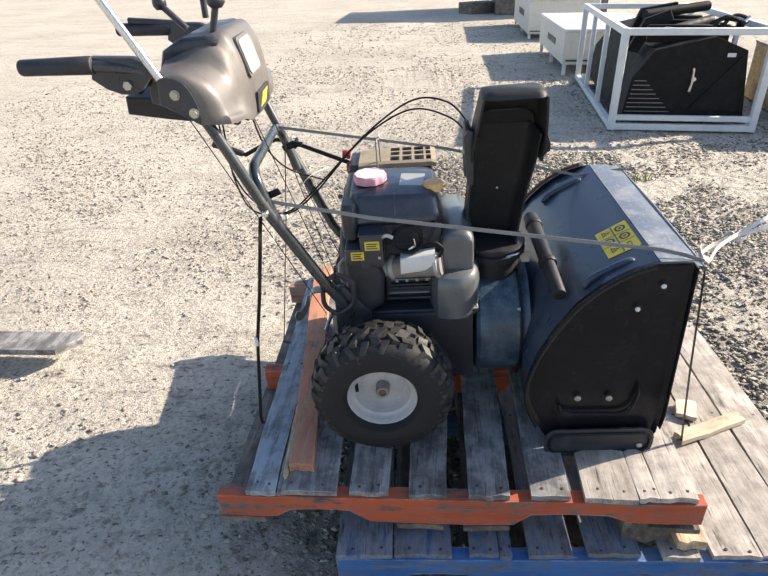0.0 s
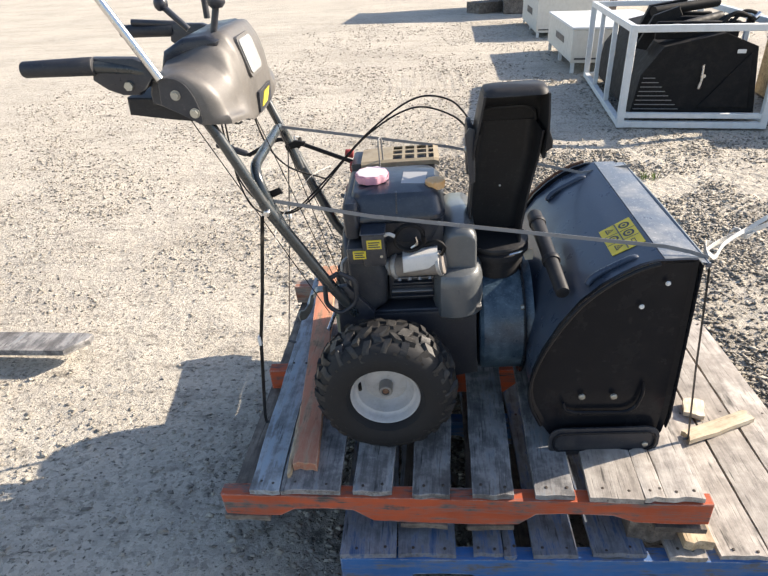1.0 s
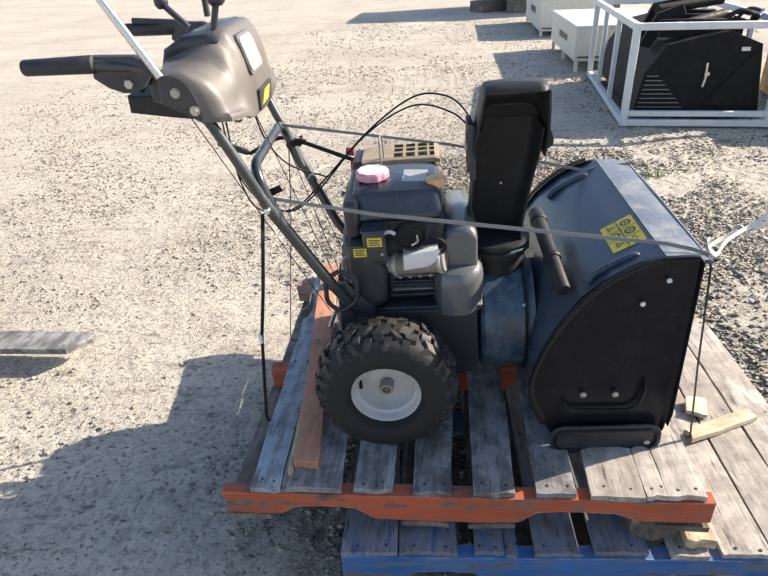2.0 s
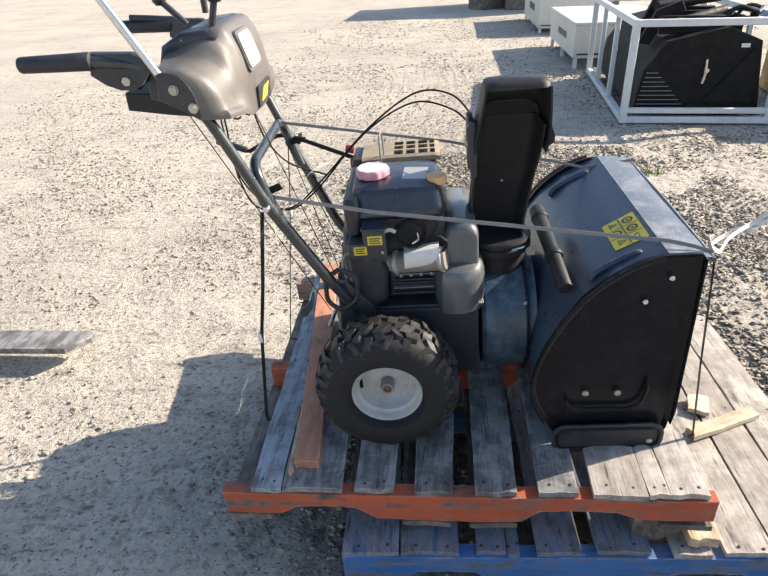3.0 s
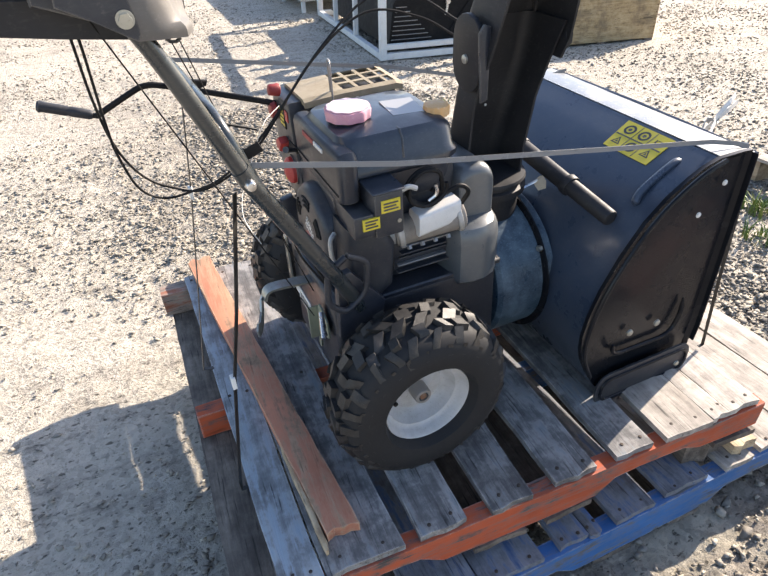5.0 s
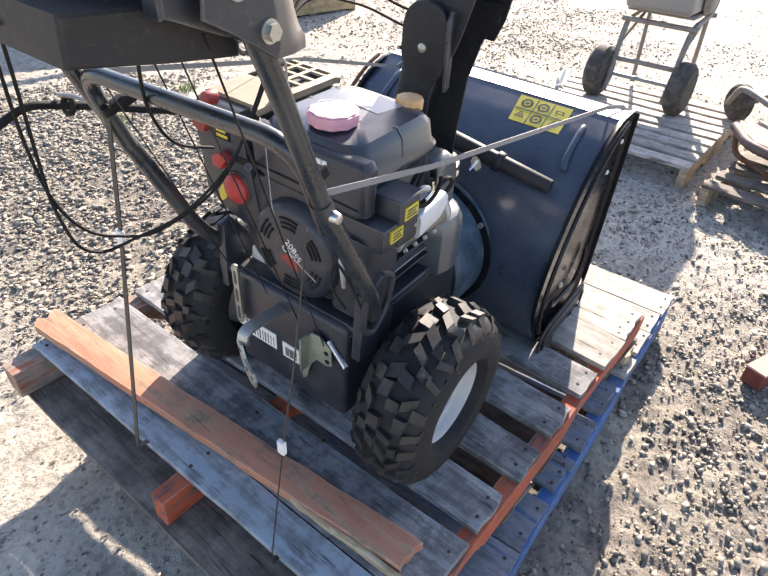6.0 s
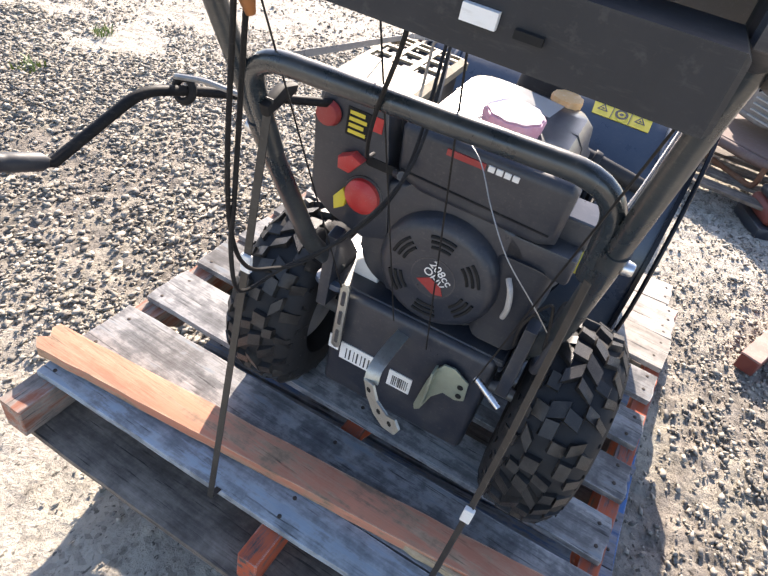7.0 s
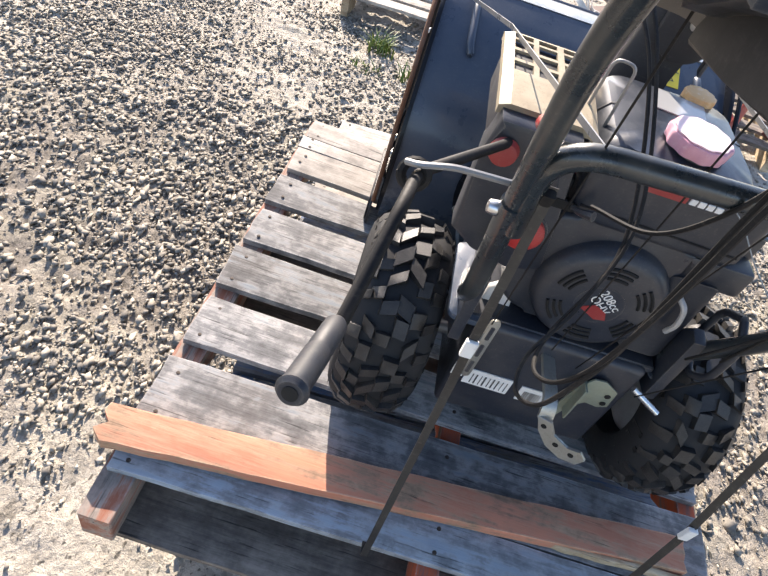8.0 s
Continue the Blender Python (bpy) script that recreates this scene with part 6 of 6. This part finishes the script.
grey_plank()


def slatted_pallet(m, w, d, label, n=8, deck=PALE_WOOD):
    t = thing("wooden_pallet", m, label, "pallet", "pallets in the yard")
    for y in (0.0, d / 2 - 0.02, d - 0.04):
        part("stringer", beam(notched(w, 0.105, 0.0, 0.04, 0.0, 0.0, (0.15 * w, 0.35 * w, 0.65 * w, 0.85 * w)), y, y + 0.04, int(y * 50) + 7), RAW_WOOD, t, "", 0)
    for k in range(n):
        x = k * (w - 0.09) / (n - 1)
        part("deck_board", plank(x, x + 0.09, x, x + 0.09, 0, d, 0.106, 0.123, 80 + k), deck, t, "", 30)
    return t


def small_wheel(centre, r, width, parent):
    w = part("wheel", lathe([(-width / 2, r * 0.55), (-width / 2, r * 0.85), (-width * 0.3, r), (width * 0.3, r), (width / 2, r * 0.85), (width / 2, r * 0.55)], centre, "y", 28), DUSTY_RUBBER, parent, "dusty small tyre")
    part("rim", lathe([(-width * 0.42, r * 0.55), (-width * 0.2, r * 0.2), (width * 0.2, r * 0.2), (width * 0.42, r * 0.55)], centre, "y", 20), GREY_METAL, w)
    return w


def washer_cart(m):
    t = thing("engine_cart", m, "dusty two-wheeled engine cart with a tubular frame, on a pallet", "engine cart")
    for y in (-0.255, 0.255):
        small_wheel((0, y, 0.152), 0.152, 0.105, t)
        part("frame_rail", tube(rounded([(-0.04, y * 0.72, 0.05), (0.02, y * 0.74, 0.20), (0.10, y * 0.76, 0.46), (0.46, y * 0.76, 0.50), (0.66, y * 0.70, 0.98), (0.76, y * 0.62, 1.05)], 0.08), 0.017, 10), DUSTY, t)
        part("brace", tube([(0.06, y * 0.74, 0.33), (0.44, y * 0.70, 0.50)], 0.011, 8), DUSTY, t)
        part("leg", tube([(0.46, y * 0.70, 0.50), (0.50, y * 0.70, 0.012), (0.50, y * 0.70, 0.002)], [0.014, 0.014, 0.022], 10), DUSTY, t)
    part("axle", rod((0, -0.23, 0.152), (0, 0.23, 0.152), 0.012), GREY_METAL, t)
    for x, z in ((0.10, 0.46), (0.03, 0.24), (0.46, 0.50)):
        part("cross_rail", rod((x, -0.225, z), (x, 0.225, z), 0.015), DUSTY, t)
    part("cross_rail", rod((0.76, -0.186, 1.05), (0.76, 0.186, 1.05), 0.016), DUSTY, t)
    part("base_tray", box(0.06, 0.46, -0.20, 0.20, 0.515, 0.535, 0.006, 1), DUSTY, t)
    part("engine_body", box(-0.02, 0.44, -0.19, 0.20, 0.537, 0.80, 0.03, 3), GREY_METAL, t, "dusty grey engine")
    part("fan_cover", rod((0.26, -0.191, 0.62), (0.26, -0.235, 0.62), 0.10, 0.085, 28, 0.012), DUSTY, t, "round pale fan cover")
    part("engine_tank", box(-0.05, 0.40, -0.20, 0.22, 0.802, 0.97, 0.04, 3), BLACK, t)
    part("tank_cap", rod((0.20, -0.06, 0.97), (0.20, -0.06, 0.99), 0.03, n=18, bevel=0.004), BLACK, t)
    part("pump", rod((0.14, 0.201, 0.62), (0.14, 0.28, 0.62), 0.065, n=20, bevel=0.012), ALU, t)
    part("muffler", rod((0.44, -0.10, 0.62), (0.51, -0.10, 0.62), 0.05, n=18, bevel=0.01), RUST, t)
    return t


def tiller(m):
    t = thing("tiller", m, "dusty grey garden tiller with a front wheel, on a pallet", "tiller")
    small_wheel((0.74, 0.0, 0.105), 0.105, 0.07, t)
    for y in (-0.18, 0.18):
        part("frame_rail", tube(rounded([(0.74, y * 0.4, 0.105), (0.54, y, 0.26), (-0.10, y, 0.22), (-0.45, y * 1.3, 0.36)], 0.08), 0.017, 10), DUSTY, t)
        part("skid", tube(rounded([(-0.36, y * 1.9, 0.125), (-0.36, y * 1.9, 0.012), (0.20, y * 1.9, 0.012), (0.26, y * 1.9, 0.14)], 0.05), 0.014, 8), RUST, t)
    part("bumper_rail", tube(rounded([(0.20, 0.40, 0.16), (-0.02, 0.47, 0.15), (-0.36, 0.342, 0.13), (-0.42, 0.0, 0.13), (-0.36, -0.342, 0.13)], 0.06), 0.024, 10), BROWN_STEEL, t, "dusty rust-red bumper rail")
    part("deck_plate", prism([(-0.38, -0.34), (0.24, -0.34), (0.24, 0.38), (-0.02, 0.44), (-0.36, 0.33)], 0.145, 0.165, "z", 0.004, 1), BROWN_STEEL, t, "rust-brown deck plate")
    part("engine_body", box(-0.20, 0.22, -0.19, 0.19, 0.215, 0.40, 0.04, 3), DUSTY, t, "dusty pale engine block")
    for k in range(5):
        part("cooling_fin", box(-0.22, 0.0, -0.205, 0.205, 0.235 + k * 0.03, 0.243 + k * 0.03, 0.002, 1), ALU, t)
    part("air_filter", rod((-0.02, -0.08, 0.40), (-0.02, -0.08, 0.53), 0.075, n=22, bevel=0.012), BLACK, t)
    part("engine_tank", box(0.06, 0.30, -0.12, 0.17, 0.405, 0.50, 0.03, 3), BLACK, t)
    part("exhaust", rod((-0.14, 0.13, 0.39), (-0.14, 0.13, 0.47), 0.045, n=18, bevel=0.01), RUST, t)
    part("throttle_cable", tube(curve([(0.0, 0.20, 0.36), (-0.10, 0.28, 0.48), (-0.26, 0.26, 0.54), (-0.42, 0.22, 0.46)]), 0.007, 8), CABLE, t)
    part("lever", tube([(-0.08, 0.18, 0.38), (-0.10, 0.20, 0.62)], 0.008, 8), BLACK, t)
    return t


slatted_pallet(pose(2.60, 1.24, 0.0, 0, 0, -4), 1.17, 1.10, "pale slatted wooden pallet under an engine cart", 9)
washer_cart(pose(3.42, 1.77, 0.123, 0, 0, -4))
slatted_pallet(pose(2.24, 0.02, 0.0, 0, 0, -10), 1.30, 1.14, "grey slatted wooden pallet under a tiller", 8, DARK_WOOD)
tiller(pose(3.02, 0.70, 0.123, 0, 0, 42))


def red_beam():
    t = thing("red_beam", pose(1.21, 0.72, 0.0, 0, 0, -25), "dark red steel beam end with a sunlit top edge on the gravel", "steel beam")
    # top paler than the body: dust, and sunlight put into the colour
    part("top_flange", box(0, 1.05, -0.034, 0.034, 0.058, 0.066, 0.002, 1), SUNLIT_RED, t, "dusty top made pale for sunlight")
    part("body", box(0.002, 1.05, -0.032, 0.032, 0.0, 0.0575, 0.003, 1), RED_STEEL, t)
    return t


def red_engine():
    t = thing("red_engine", pose(2.40, 0.575, 0.0, 0, 0, 20), "small red and black engine standing on the gravel", "engine")
    part("base", box(-0.10, 0.16, -0.12, 0.12, 0.0, 0.06, 0.008, 2), BLACK, t)
    part("body", box(-0.08, 0.14, -0.10, 0.10, 0.061, 0.15, 0.03, 3), RED_STEEL, t)
    part("tank", box(-0.06, 0.12, -0.09, 0.09, 0.151, 0.20, 0.02, 3), BLACK, t)
    part("fan_cover", rod((-0.082, 0, 0.10), (-0.11, 0, 0.10), 0.06, n=24, bevel=0.008), BLACK, t)
    return t


def red_frame():
    t = thing("implement_frame", pose(2.40, 0.22, 0.123, 0, 0, 24), "sun-faded red tubular implement frame standing on a pallet", "implement frame")
    for y in (-0.16, 0.16):
        part("rail", tube(rounded([(-0.10, y, 0.02), (-0.10, y, 0.30), (0.62, y, 0.34), (0.70, y, 0.02)], 0.06), 0.018, 10), FADED_RED, t)
        part("brace", tube([(-0.09, y * 0.94, 0.06), (0.30, y * 0.94, 0.30)], 0.012, 8), FADED_RED, t)
        part("foot", box(-0.14, -0.06, y - 0.04, y + 0.04, 0.001, 0.02, 0.003, 1), RED_STEEL, t)
    for x, z in ((-0.10, 0.24), (0.26, 0.32), (0.62, 0.33)):
        part("cross_rail", rod((x, -0.16, z), (x, 0.16, z), 0.015), FADED_RED, t)
    part("plate", box(0.10, 0.50, -0.12, 0.12, 0.20, 0.215, 0.004, 1), RED_STEEL, t, "dark red steel plate")
    return t


red_beam()
red_engine()
red_frame()


# ---- weeds ----
def weed(m, n, h, seed):
    rng = random.Random(seed)
    bm = bmesh.new()
    for k in range(n):
        a = rng.uniform(0, 2 * math.pi)
        lean, hh, w = rng.uniform(0.2, 0.9), h * rng.uniform(0.5, 1.0), rng.uniform(0.002, 0.0045)
        base = Vector((rng.uniform(-0.06, 0.06), rng.uniform(-0.06, 0.06), -0.005))
        d, s = Vector((math.cos(a), math.sin(a), 0)), Vector((-math.sin(a), math.cos(a), 0))
        pts = [base + d * lean * hh * t * t + Vector((0, 0, hh * t * (1 - 0.25 * t))) for t in (0, 0.4, 0.75, 1.0)]
        prev = None
        for p, f in zip(pts, (1.0, 1.2, 0.8, 0.1)):
            row = (bm.verts.new(p - s * w * f), bm.verts.new(p + s * w * f))
            if prev:
                bm.faces.new((prev[0], prev[1], row[1], row[0]))
            prev = row
    t = thing("weed", m, "small green weed tuft growing in the gravel", "weed", "weeds")
    part("leaves", bm, WEED, t, "", 0)
    return t


def weed_material():
    m, nt, b = tree("weed_leaf")
    n = noise_tex(nt, coords(nt, (1, 1, 1)), 20.0, 3, 0.6)
    nt.links.new(ramp(nt, n, (0.3, (0.07, 0.13, 0.02)), (0.7, (0.20, 0.24, 0.05))), b.inputs["Base Color"])
    b.inputs["Roughness"].default_value = 0.6
    return m


WEED = weed_material()
for i, (x, y, n, h) in enumerate(((2.37, 2.06, 60, 0.14), (2.12, 2.10, 26, 0.08), (2.13, 1.88, 34, 0.12), (1.93, 4.2, 24, 0.08), (1.95, 1.55, 18, 0.05), (1.30, 4.05, 26, 0.09))):
    weed(pose(x, y, 0, 0, 0, 40 * i), n, h, i)
